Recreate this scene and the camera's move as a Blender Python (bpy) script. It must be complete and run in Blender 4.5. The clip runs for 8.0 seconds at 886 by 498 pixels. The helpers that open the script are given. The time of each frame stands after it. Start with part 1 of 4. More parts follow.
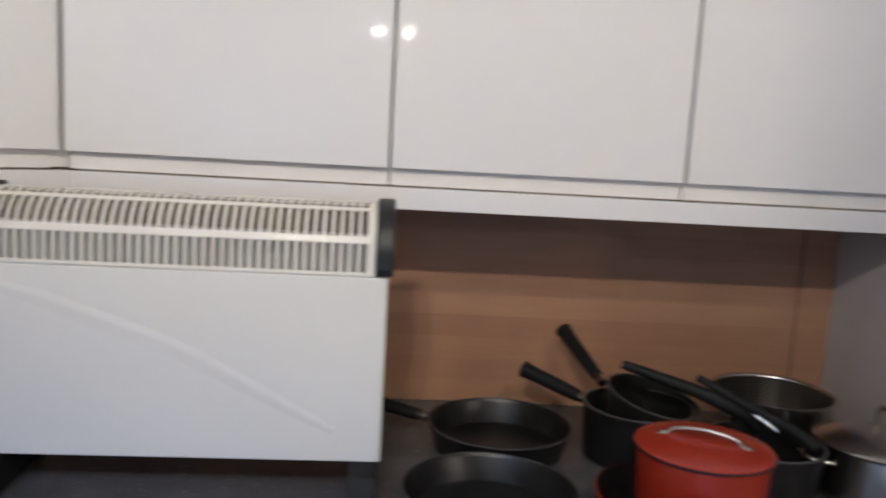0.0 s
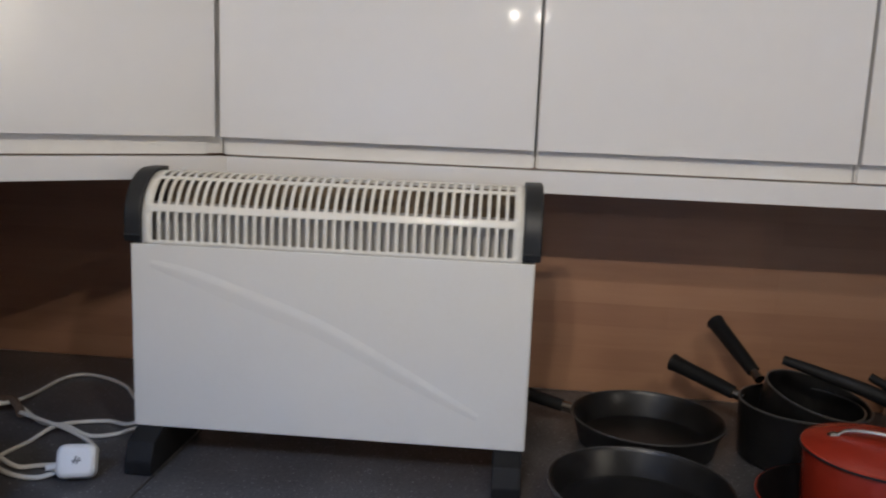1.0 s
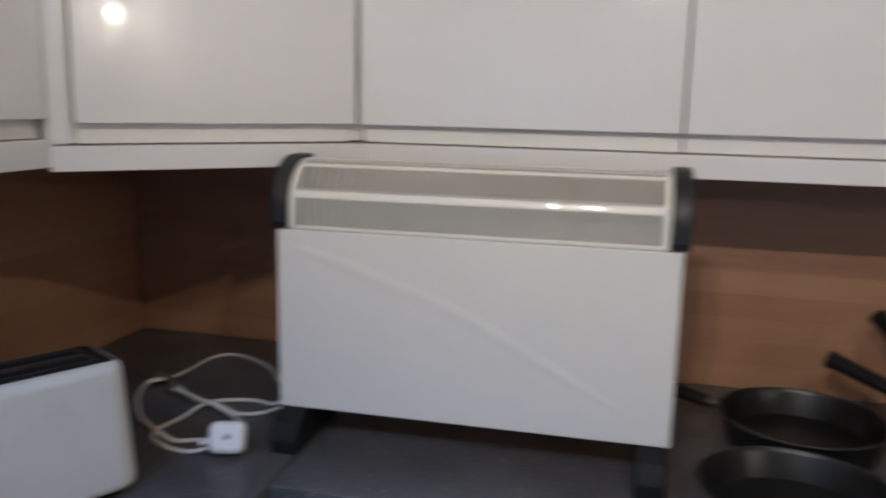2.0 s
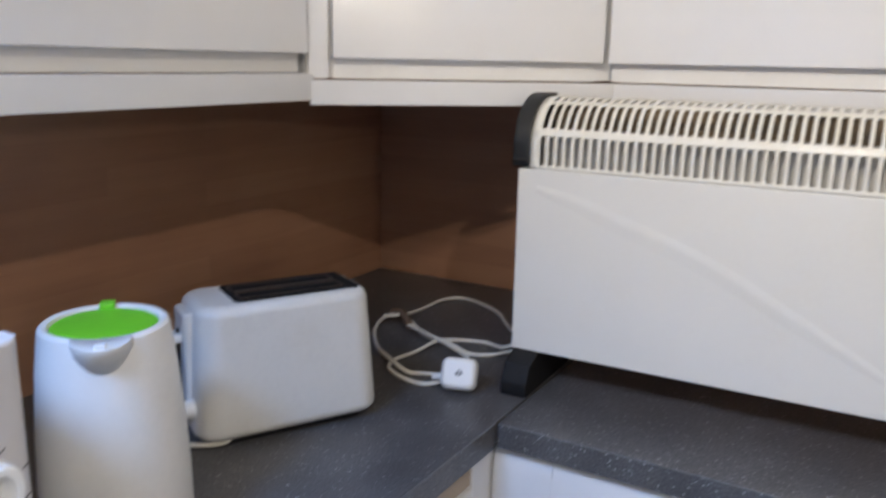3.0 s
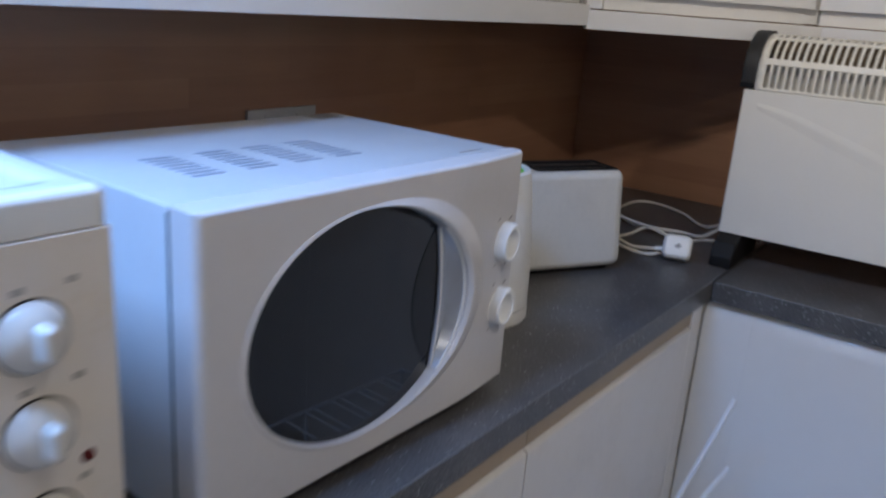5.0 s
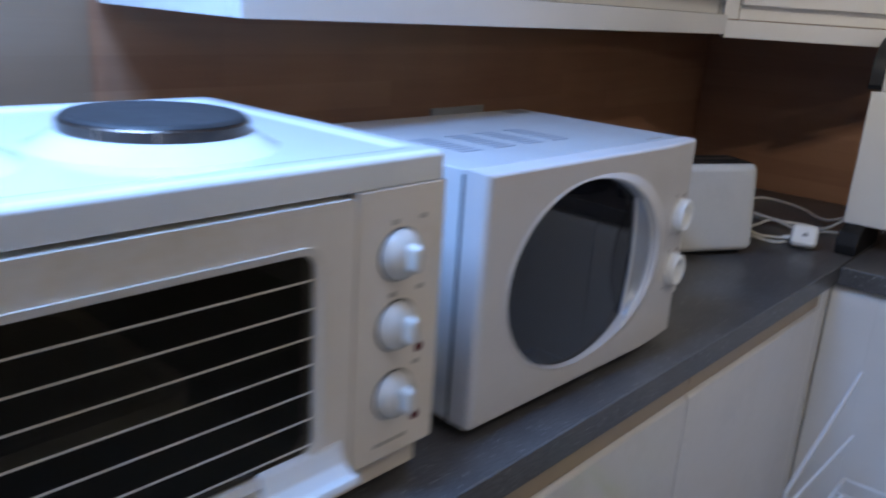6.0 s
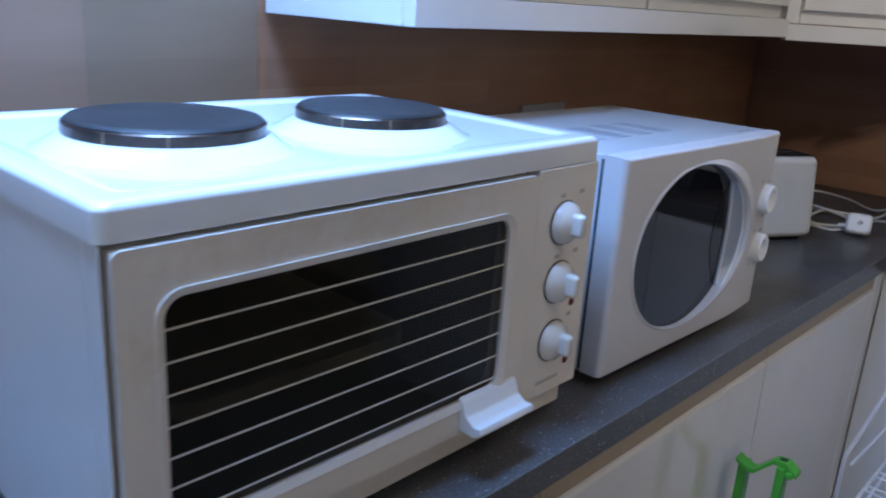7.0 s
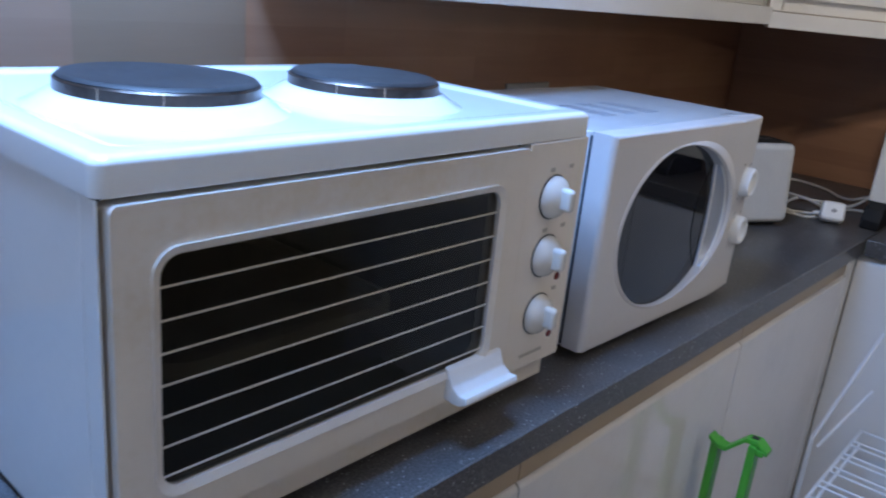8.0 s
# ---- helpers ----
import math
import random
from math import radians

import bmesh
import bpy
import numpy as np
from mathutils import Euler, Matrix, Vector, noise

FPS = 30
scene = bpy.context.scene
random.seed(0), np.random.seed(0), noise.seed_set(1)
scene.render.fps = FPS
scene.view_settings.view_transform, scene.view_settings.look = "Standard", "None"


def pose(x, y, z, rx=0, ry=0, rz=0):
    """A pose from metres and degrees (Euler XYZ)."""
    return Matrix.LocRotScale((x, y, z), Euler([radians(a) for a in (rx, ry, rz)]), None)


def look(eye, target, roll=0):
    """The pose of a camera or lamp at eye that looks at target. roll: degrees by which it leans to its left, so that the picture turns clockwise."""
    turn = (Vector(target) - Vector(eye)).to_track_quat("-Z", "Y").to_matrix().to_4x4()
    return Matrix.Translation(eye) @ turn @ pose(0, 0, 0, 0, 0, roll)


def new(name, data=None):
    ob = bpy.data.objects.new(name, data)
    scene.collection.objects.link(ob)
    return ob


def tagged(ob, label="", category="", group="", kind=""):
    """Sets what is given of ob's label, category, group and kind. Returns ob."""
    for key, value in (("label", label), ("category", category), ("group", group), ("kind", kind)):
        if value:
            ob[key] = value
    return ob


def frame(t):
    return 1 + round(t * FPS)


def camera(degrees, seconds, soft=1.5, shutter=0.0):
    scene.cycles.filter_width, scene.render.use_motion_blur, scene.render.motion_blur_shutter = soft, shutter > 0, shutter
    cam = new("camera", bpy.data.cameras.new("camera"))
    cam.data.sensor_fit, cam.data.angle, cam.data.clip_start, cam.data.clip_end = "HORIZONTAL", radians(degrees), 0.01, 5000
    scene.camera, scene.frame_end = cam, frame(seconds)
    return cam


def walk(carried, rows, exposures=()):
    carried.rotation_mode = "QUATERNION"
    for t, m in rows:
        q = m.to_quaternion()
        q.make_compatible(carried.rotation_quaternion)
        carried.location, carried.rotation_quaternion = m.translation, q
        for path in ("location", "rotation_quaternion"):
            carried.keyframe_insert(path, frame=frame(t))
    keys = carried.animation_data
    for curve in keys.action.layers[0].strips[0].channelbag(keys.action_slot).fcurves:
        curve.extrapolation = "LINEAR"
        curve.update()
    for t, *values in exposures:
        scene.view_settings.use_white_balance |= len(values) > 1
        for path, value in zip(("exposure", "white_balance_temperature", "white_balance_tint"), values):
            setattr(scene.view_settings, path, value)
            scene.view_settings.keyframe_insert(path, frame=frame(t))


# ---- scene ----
cam = camera(57.5, 8.0, soft=2.0, shutter=0.8)
PATH = [
    (0, (0.523, -0.949, 1.422), (0.64, 1.028, 1.141), 3.2),
    (0.5, (0.506, -0.927, 1.419), (0.412, 1.048, 1.122), 2.6),
    (1, (0.496, -0.923, 1.412), (0.301, 1.041, 1.088), 2.3),
    (1.5, (0.493, -0.926, 1.411), (0.208, 1.026, 1.082), 1.6),
    (2, (0.47, -0.909, 1.407), (-0.022, 0.995, 1.044), 1.2),
    (2.2, (0.458, -0.898, 1.4), (-0.196, 0.957, 1.038), 0.6),
    (3.3, (0.427, -0.894, 1.358), (-0.598, 0.746, 0.847), 1.2),
    (3.5, (0.428, -0.89, 1.357), (-0.64, 0.706, 0.802), 0.8),
    (4, (0.404, -0.968, 1.362), (-0.861, 0.481, 0.816), 2.2),
    (4.2, (0.391, -1.035, 1.358), (-0.888, 0.401, 0.809), 2.8),
    (5.3, (0.382, -1.439, 1.338), (-0.674, 0.148, 0.733), 4.7),
    (5.5, (0.384, -1.459, 1.342), (-0.803, 0.028, 0.728), 5.1),
    (6, (0.388, -1.619, 1.338), (-0.857, -0.169, 0.75), 3.8),
    (6.1, (0.399, -1.649, 1.328), (-0.846, -0.192, 0.756), 2.7),
    (6.5, (0.386, -1.751, 1.342), (-0.867, -0.312, 0.741), 2.5),
    (7, (0.38, -1.827, 1.342), (-0.893, -0.402, 0.751), 3.7),
    (7.5, (0.386, -1.859, 1.334), (-0.888, -0.439, 0.731), 4.8),
    (8, (0.373, -1.842, 1.331), (-0.839, -0.38, 0.703), 5.8),
]
walk(cam, [(t, look(eye, target, roll)) for t, eye, target, roll in PATH],
     exposures=[(0, 0.09), (0.5, -0.28), (2.2, -0.28), (3.3, 0.43), (4.2, 0.28), (5.3, -0.50), (7.0, -0.53), (8, -0.36)])

# ---- light ----
world = bpy.data.worlds.new("sky")
world.use_nodes = True
scene.world = world
sky = world.node_tree.nodes.new("ShaderNodeTexSky")
sky.sky_type, sky.sun_disc, sky.sun_elevation, sky.sun_rotation = "NISHITA", False, radians(12), radians(140)
world.node_tree.links.new(sky.outputs[0], world.node_tree.nodes["Background"].inputs[0])
world.node_tree.nodes["Background"].inputs[1].default_value = 0.1


def bulb(name, place, watts, colour, radius):
    data = bpy.data.lights.new(name, "POINT")
    data.energy, data.color, data.shadow_soft_size = watts, colour, radius
    ob = new(name, data)
    ob.location = place
    return ob


WARM, COLD = (1.0, 0.918, 0.81), (0.235, 0.47, 1.0)
BAR_A = [(0.20, -1.60, 2.28), (0.34, -1.60, 2.28)]
BAR_B = [(1.00, -1.20, 2.28)]
PANEL = (-0.25, -1.62)
SPOTS = [(0.40, -2.47, 1.90), (0.53, -2.47, 1.90), (3.28, -2.52, 1.885)]


def spot(name, place, aim, watts, cone, colour):
    data = bpy.data.lights.new(name, "SPOT")
    data.energy, data.color, data.shadow_soft_size, data.spot_size, data.spot_blend = watts, colour, 0.03, radians(cone), 0.8
    new(name, data).matrix_world = look(place, aim)


for place in BAR_A:
    spot("bar_spot", place, (0.45, 0.31, 1.98), 57.0, 76, WARM)
for place in BAR_B:
    spot("bar_spot", place, (-0.15, 0.20, 1.46), 37.0, 112, WARM)
panel_light = bpy.data.lights.new("ceiling_panel_light", "AREA")
panel_light.shape, panel_light.size, panel_light.size_y, panel_light.energy, panel_light.color = "RECTANGLE", 0.40, 0.56, 43.5, COLD
panel_light.spread = radians(114)
new("ceiling_panel_light", panel_light).matrix_world = look((*PANEL, 2.366), (PANEL[0] + 0.001, PANEL[1], 0))
for place, watts in zip(SPOTS, (1.0, 1.0, 19.0)):
    bulb("spot_bulb", place, watts, WARM, 0.010)


# ---- materials ----
def nodes_of(name):
    m = bpy.data.materials.new(name)
    m.use_nodes = True
    return m, m.node_tree.nodes, m.node_tree.links, m.node_tree.nodes["Principled BSDF"]


def setv(node, key, value):
    node.inputs[key].default_value = value


def noise_node(nodes, links, vector, scale, detail=4.0, rough=0.6):
    n = nodes.new("ShaderNodeTexNoise")
    setv(n, "Scale", scale), setv(n, "Detail", detail), setv(n, "Roughness", rough)
    links.new(vector, n.inputs["Vector"])
    return n


def math_node(nodes, links, op, a, b):
    n = nodes.new("ShaderNodeMath")
    n.operation = op
    for i, v in enumerate((a, b)):
        if isinstance(v, (int, float)):
            n.inputs[i].default_value = v
        else:
            links.new(v, n.inputs[i])
    return n.outputs[0]


def ramp_node(nodes, links, fac, stops):
    n = nodes.new("ShaderNodeValToRGB")
    while len(n.color_ramp.elements) < len(stops):
        n.color_ramp.elements.new(0.5)
    for e, (p, c) in zip(n.color_ramp.elements, stops):
        e.position, e.color = p, (*c, 1)
    links.new(fac, n.inputs[0])
    return n.outputs[0]


def bump_to(nodes, links, b, height, strength, distance):
    n = nodes.new("ShaderNodeBump")
    setv(n, "Strength", strength), setv(n, "Distance", distance)
    links.new(height, n.inputs["Height"])
    links.new(n.outputs[0], b.inputs["Normal"])


def surface(name, base, rough=0.4, metal=0.0, vary=0.06, big=6.0, small=140.0, bump=0.05, coat=0.0, tint=None, spec=0.5):
    """A painted, moulded or metal surface: blotches and grain in colour and gloss, a fine relief."""
    m, nodes, links, b = nodes_of(name)
    pos = nodes.new("ShaderNodeNewGeometry").outputs["Position"]
    large, fine = noise_node(nodes, links, pos, big), noise_node(nodes, links, pos, small, 3.0)
    mix = math_node(nodes, links, "ADD", math_node(nodes, links, "MULTIPLY", large.outputs[0], 0.7), math_node(nodes, links, "MULTIPLY", fine.outputs[0], 0.3))
    dark = tuple(c * (1 - vary * 2) for c in base) if tint is None else tint
    light = tuple(min(1, c * (1 + vary)) for c in base)
    links.new(ramp_node(nodes, links, mix, [(0.3, dark), (0.5, base), (0.72, light)]), b.inputs["Base Color"])
    links.new(math_node(nodes, links, "ADD", math_node(nodes, links, "MULTIPLY", large.outputs[0], rough * 0.4), rough * 0.8), b.inputs["Roughness"])
    setv(b, "Metallic", metal), setv(b, "Coat Weight", coat), setv(b, "Coat Roughness", 0.08), setv(b, "Specular IOR Level", spec)
    if bump:
        bump_to(nodes, links, b, fine.outputs[0], bump, 0.001)
    return m


def laminate(name, tones, rough=0.42):
    """Wood-look board: short horizontal staves of uneven tone, long grain along them."""
    m, nodes, links, b = nodes_of(name)
    pos = nodes.new("ShaderNodeNewGeometry").outputs["Position"]
    split = nodes.new("ShaderNodeSeparateXYZ")
    links.new(pos, split.inputs[0])
    along = math_node(nodes, links, "ADD", split.outputs[0], split.outputs[1])
    flat = nodes.new("ShaderNodeCombineXYZ")
    links.new(along, flat.inputs[0]), links.new(split.outputs[2], flat.inputs[1])
    brick = nodes.new("ShaderNodeTexBrick")
    setv(brick, "Scale", 1.0), setv(brick, "Brick Width", 0.52), setv(brick, "Row Height", 0.043), setv(brick, "Mortar Size", 0.0004)
    setv(brick, "Color1", (0.25, 0.25, 0.25, 1)), setv(brick, "Color2", (0.75, 0.75, 0.75, 1)), setv(brick, "Mortar", (0.3, 0.3, 0.3, 1))
    brick.offset, brick.offset_frequency = 0.37, 3
    links.new(flat.outputs[0], brick.inputs["Vector"])
    stretch = nodes.new("ShaderNodeCombineXYZ")
    links.new(math_node(nodes, links, "MULTIPLY", along, 3.0), stretch.inputs[0])
    links.new(math_node(nodes, links, "MULTIPLY", split.outputs[2], 34.0), stretch.inputs[1])
    grain = noise_node(nodes, links, stretch.outputs[0], 1.6, 6.0, 0.65)
    cloud = noise_node(nodes, links, pos, 4.0, 2.0)
    mix = math_node(nodes, links, "ADD", math_node(nodes, links, "MULTIPLY", brick.outputs[0], 0.32), math_node(nodes, links, "MULTIPLY", grain.outputs[0], 0.28))
    mix = math_node(nodes, links, "ADD", mix, math_node(nodes, links, "MULTIPLY", cloud.outputs[0], 0.40))
    links.new(ramp_node(nodes, links, mix, [(0.25, tones[0]), (0.5, tones[1]), (0.75, tones[2])]), b.inputs["Base Color"])
    setv(b, "Roughness", rough)
    bump_to(nodes, links, b, grain.outputs[0], 0.04, 0.001)
    return m


def speckled(name):
    """Dark grey laminate worktop with fine pale and black flecks and a pebbled skin."""
    m, nodes, links, b = nodes_of(name)
    pos = nodes.new("ShaderNodeNewGeometry").outputs["Position"]
    cloud, fleck = noise_node(nodes, links, pos, 9.0, 3.0), noise_node(nodes, links, pos, 380.0, 3.0, 0.7)
    cell = nodes.new("ShaderNodeTexVoronoi")
    setv(cell, "Scale", 330.0), setv(cell, "Randomness", 1.0)
    links.new(pos, cell.inputs["Vector"])
    base = ramp_node(nodes, links, math_node(nodes, links, "ADD", math_node(nodes, links, "MULTIPLY", cloud.outputs[0], 0.25), math_node(nodes, links, "MULTIPLY", fleck.outputs[0], 0.75)),
                     [(0.36, (0.036, 0.034, 0.036)), (0.52, (0.086, 0.083, 0.084)), (0.66, (0.175, 0.170, 0.172))])
    spots = ramp_node(nodes, links, cell.outputs["Color"], [(0.0, (0, 0, 0)), (0.82, (0, 0, 0)), (0.86, (1, 1, 1))])
    near = ramp_node(nodes, links, cell.outputs["Distance"], [(0.0, (1, 1, 1)), (0.32, (1, 1, 1)), (0.42, (0, 0, 0))])
    mix = nodes.new("ShaderNodeMix")
    mix.data_type = "RGBA"
    links.new(math_node(nodes, links, "MULTIPLY", spots, near), mix.inputs[0])
    links.new(base, mix.inputs[6])
    mix.inputs[7].default_value = (0.38, 0.38, 0.39, 1)
    links.new(mix.outputs[2], b.inputs["Base Color"])
    links.new(math_node(nodes, links, "ADD", math_node(nodes, links, "MULTIPLY", cloud.outputs[0], 0.15), 0.27), b.inputs["Roughness"])
    bump_to(nodes, links, b, fleck.outputs[0], 0.09, 0.0008)
    return m


GLOSS = surface("white_gloss_front", (0.74, 0.725, 0.71), 0.045, vary=0.015, big=2.0, small=30.0, bump=0.0, coat=0.3)
DULL = surface("dull_white_front", (0.70, 0.68, 0.665), 0.075, vary=0.04, big=5.0, small=60.0, bump=0.0)
CARCASS = surface("white_carcass", (0.72, 0.70, 0.67), 0.4, vary=0.03)
CREAM_EDGE = surface("cream_edge", (0.37, 0.275, 0.175), 0.45, vary=0.06)
WALL = surface("wall_paint", (0.80, 0.77, 0.72), 0.7, vary=0.03, big=3.0, bump=0.1)
GREY_WALL = surface("grey_end_panel", (0.57, 0.54, 0.52), 0.5, vary=0.04, big=3.0)
CEIL = surface("ceiling_paint", (0.8, 0.79, 0.77), 0.8, vary=0.02)
FLOOR = surface("floor_vinyl", (0.36, 0.315, 0.27), 0.45, vary=0.12, big=5.0)
WOOD = laminate("wood_laminate", [(0.283, 0.134, 0.079), (0.390, 0.206, 0.121), (0.478, 0.274, 0.165)])
PALE = laminate("pale_laminate", [(0.245, 0.160, 0.103), (0.285, 0.191, 0.126), (0.33, 0.226, 0.152)])
PINK = laminate("pinkish_laminate", [(0.30, 0.178, 0.118), (0.35, 0.215, 0.146), (0.40, 0.255, 0.175)])
TOP = speckled("speckled_worktop")
ARRIS = surface("scuffed_edge", (0.12, 0.118, 0.12), 0.35, vary=0.3, big=60.0, small=300.0, tint=(0.06, 0.06, 0.062))
ENAMEL = surface("white_enamel", (0.74, 0.745, 0.735), 0.12, vary=0.02, coat=0.3)
HEATER = surface("heater_enamel", (0.72, 0.71, 0.68), 0.38, vary=0.015, big=3.0, tint=(0.70, 0.685, 0.645))
GRILLE = surface("yellowed_plastic", (0.74, 0.72, 0.665), 0.34, vary=0.05, big=8.0, tint=(0.70, 0.655, 0.56), coat=0.5, spec=0.3)
setv(GRILLE.node_tree.nodes["Principled BSDF"], "Coat Roughness", 0.02)
CREAM = surface("cream_plastic", (0.72, 0.665, 0.60), 0.35, vary=0.04, big=8.0, tint=(0.65, 0.57, 0.46))
MOULDED = surface("lilac_white_moulding", (0.58, 0.565, 0.57), 0.33, vary=0.03)
PAINTED = surface("white_painted_steel", (0.61, 0.62, 0.635), 0.22, vary=0.03, coat=0.2)
WHITE = surface("white_plastic", (0.76, 0.755, 0.74), 0.33, vary=0.03)
TOASTER = surface("toaster_plastic", (0.66, 0.652, 0.63), 0.32, vary=0.04, big=10.0)
SLOT = surface("tarnished_steel", (0.13, 0.105, 0.09), 0.35, metal=0.8, vary=0.2, big=30.0)
KNOB = surface("white_knob_plastic", (0.65, 0.625, 0.58), 0.25, vary=0.02)
DIAL = surface("white_dial_plastic", (0.80, 0.80, 0.79), 0.25, vary=0.02)
BLACK = surface("black_plastic", (0.010, 0.010, 0.011), 0.6, vary=0.2, spec=0.25)
DARKGREY = surface("dark_grey_plastic", (0.009, 0.0095, 0.011), 0.5, vary=0.15)
NONSTICK = surface("nonstick", (0.011, 0.0105, 0.0105), 0.34, vary=0.25, big=30.0, spec=0.5)
IRON = surface("cast_iron", (0.020, 0.020, 0.022), 0.5, vary=0.25, big=24.0, bump=0.2, spec=0.3)
STEEL = surface("brushed_steel", (0.58, 0.56, 0.53), 0.19, metal=1.0, vary=0.06, big=20.0)
SATIN = surface("satin_steel", (0.50, 0.50, 0.49), 0.4, metal=0.8, vary=0.05, big=20.0)
WORN = surface("worn_rim", (0.12, 0.116, 0.112), 0.3, metal=0.4, vary=0.2, big=40.0)
RIM = surface("heat_stained_steel", (0.09, 0.07, 0.06), 0.3, metal=0.9, vary=0.25, big=30.0)
GALV = surface("galvanised_sheet", (0.46, 0.445, 0.41), 0.5, metal=0.1, vary=0.08, big=20.0)
TAN = surface("tan_heat_mark", (0.40, 0.29, 0.20), 0.4, metal=0.3, vary=0.1)
RED = surface("red_enamel", (0.36, 0.029, 0.012), 0.25, vary=0.08, coat=0.1)
GREEN = surface("green_plastic", (0.16, 0.56, 0.025), 0.4, vary=0.04)
LEAF = surface("leaf_green_plastic", (0.055, 0.29, 0.025), 0.4, vary=0.05)
def tinted_glass(name, tint):
    m, nodes, links, b = nodes_of(name)
    setv(b, "Base Color", (*tint, 1)), setv(b, "Transmission Weight", 1.0), setv(b, "IOR", 1.36)
    smear = noise_node(nodes, links, nodes.new("ShaderNodeNewGeometry").outputs["Position"], 14.0, 4.0)
    links.new(math_node(nodes, links, "ADD", math_node(nodes, links, "MULTIPLY", smear.outputs[0], 0.05), 0.0), b.inputs["Roughness"])
    return m


OVEN_GLASS = tinted_glass("tinted_oven_glass", (0.20, 0.20, 0.195))
TRAY = surface("stained_tray", (0.42, 0.40, 0.32), 0.4, vary=0.3, big=12.0, tint=(0.20, 0.18, 0.13))
CAVITY = surface("oven_lining", (0.10, 0.10, 0.085), 0.45, vary=0.2, big=16.0)
GLASS_DARK = surface("dark_glass", (0.008, 0.008, 0.009), 0.06, vary=0.1, bump=0.0, spec=0.35)
SMOKED = surface("smoked_glass", (0.007, 0.008, 0.012), 0.03, vary=0.1, bump=0.0, spec=0.6)
WIRE = surface("white_coated_wire", (0.70, 0.71, 0.73), 0.3, vary=0.03)
CABLE = surface("white_cable", (0.70, 0.67, 0.60), 0.4, vary=0.05)
LAMP_RED = surface("red_lens", (0.12, 0.012, 0.01), 0.25, vary=0.1)
INK = surface("grey_print", (0.16, 0.15, 0.15), 0.5)
LINEWHITE = surface("pale_wire", (0.62, 0.58, 0.52), 0.3, vary=0.04)


# ---- mesh helpers ----
def box(x0, x1, y0, y1, z0, z1, bevel=0.0, seg=2):
    bm = bmesh.new()
    bmesh.ops.create_cube(bm, size=1.0, matrix=Matrix.Translation(((x0 + x1) / 2, (y0 + y1) / 2, (z0 + z1) / 2)) @ Matrix.Diagonal((x1 - x0, y1 - y0, z1 - z0, 1)))
    if bevel:
        bmesh.ops.bevel(bm, geom=bm.edges[:], offset=bevel, segments=seg, profile=0.5, affect="EDGES", clamp_overlap=True)
    return bm


def rbox(x0, x1, y0, y1, z0, z1, upright, edge, seg=5, taper=0.0):
    """A block with rounded uprights, then rounded rims; taper narrows the top by that many metres a side."""
    bm = box(x0, x1, y0, y1, z0, z1)
    if taper:
        cx, cy = (x0 + x1) / 2, (y0 + y1) / 2
        for v in bm.verts:
            if v.co.z > (z0 + z1) / 2:
                v.co.x += taper if v.co.x < cx else -taper
                v.co.y += taper if v.co.y < cy else -taper
    ups = [e for e in bm.edges if abs(e.verts[0].co.z - e.verts[1].co.z) > (z1 - z0) * 0.5]
    bmesh.ops.bevel(bm, geom=ups, offset=upright, segments=seg, profile=0.5, affect="EDGES", clamp_overlap=True)
    rims = [e for e in bm.edges if abs(e.verts[0].co.z - e.verts[1].co.z) < 1e-5 and any(abs(f.normal.z) > 0.9 for f in e.link_faces)]
    bmesh.ops.bevel(bm, geom=rims, offset=edge, segments=3, profile=0.5, affect="EDGES", clamp_overlap=True)
    return bm


def lathe(profile, n=48, at=(0, 0, 0)):
    """Turn (radius, height) pairs round the upright axis."""
    bm = bmesh.new()
    rings = []
    for r, z in profile:
        if r < 1e-6:
            rings.append([bm.verts.new((at[0], at[1], at[2] + z))])
        else:
            rings.append([bm.verts.new((at[0] + r * math.cos(2 * math.pi * i / n), at[1] + r * math.sin(2 * math.pi * i / n), at[2] + z)) for i in range(n)])
    for a, b in zip(rings, rings[1:]):
        for i in range(n):
            j = (i + 1) % n
            if len(a) == 1 and len(b) == 1:
                continue
            if len(a) == 1:
                bm.faces.new((a[0], b[i], b[j]))
            elif len(b) == 1:
                bm.faces.new((a[i], a[j], b[0]))
            else:
                bm.faces.new((a[i], a[j], b[j], b[i]))
    bmesh.ops.recalc_face_normals(bm, faces=bm.faces[:])
    return bm


def spline(points, steps=6):
    p = [Vector(q) for q in points]
    p = [2 * p[0] - p[1], *p, 2 * p[-1] - p[-2]]
    out = []
    for i in range(1, len(p) - 2):
        for k in range(steps):
            t = k / steps
            out.append(0.5 * (2 * p[i] + (p[i + 1] - p[i - 1]) * t + (2 * p[i - 1] - 5 * p[i] + 4 * p[i + 1] - p[i + 2]) * t * t + (3 * p[i] - p[i - 1] - 3 * p[i + 1] + p[i + 2]) * t ** 3))
    return out + [p[-2]]


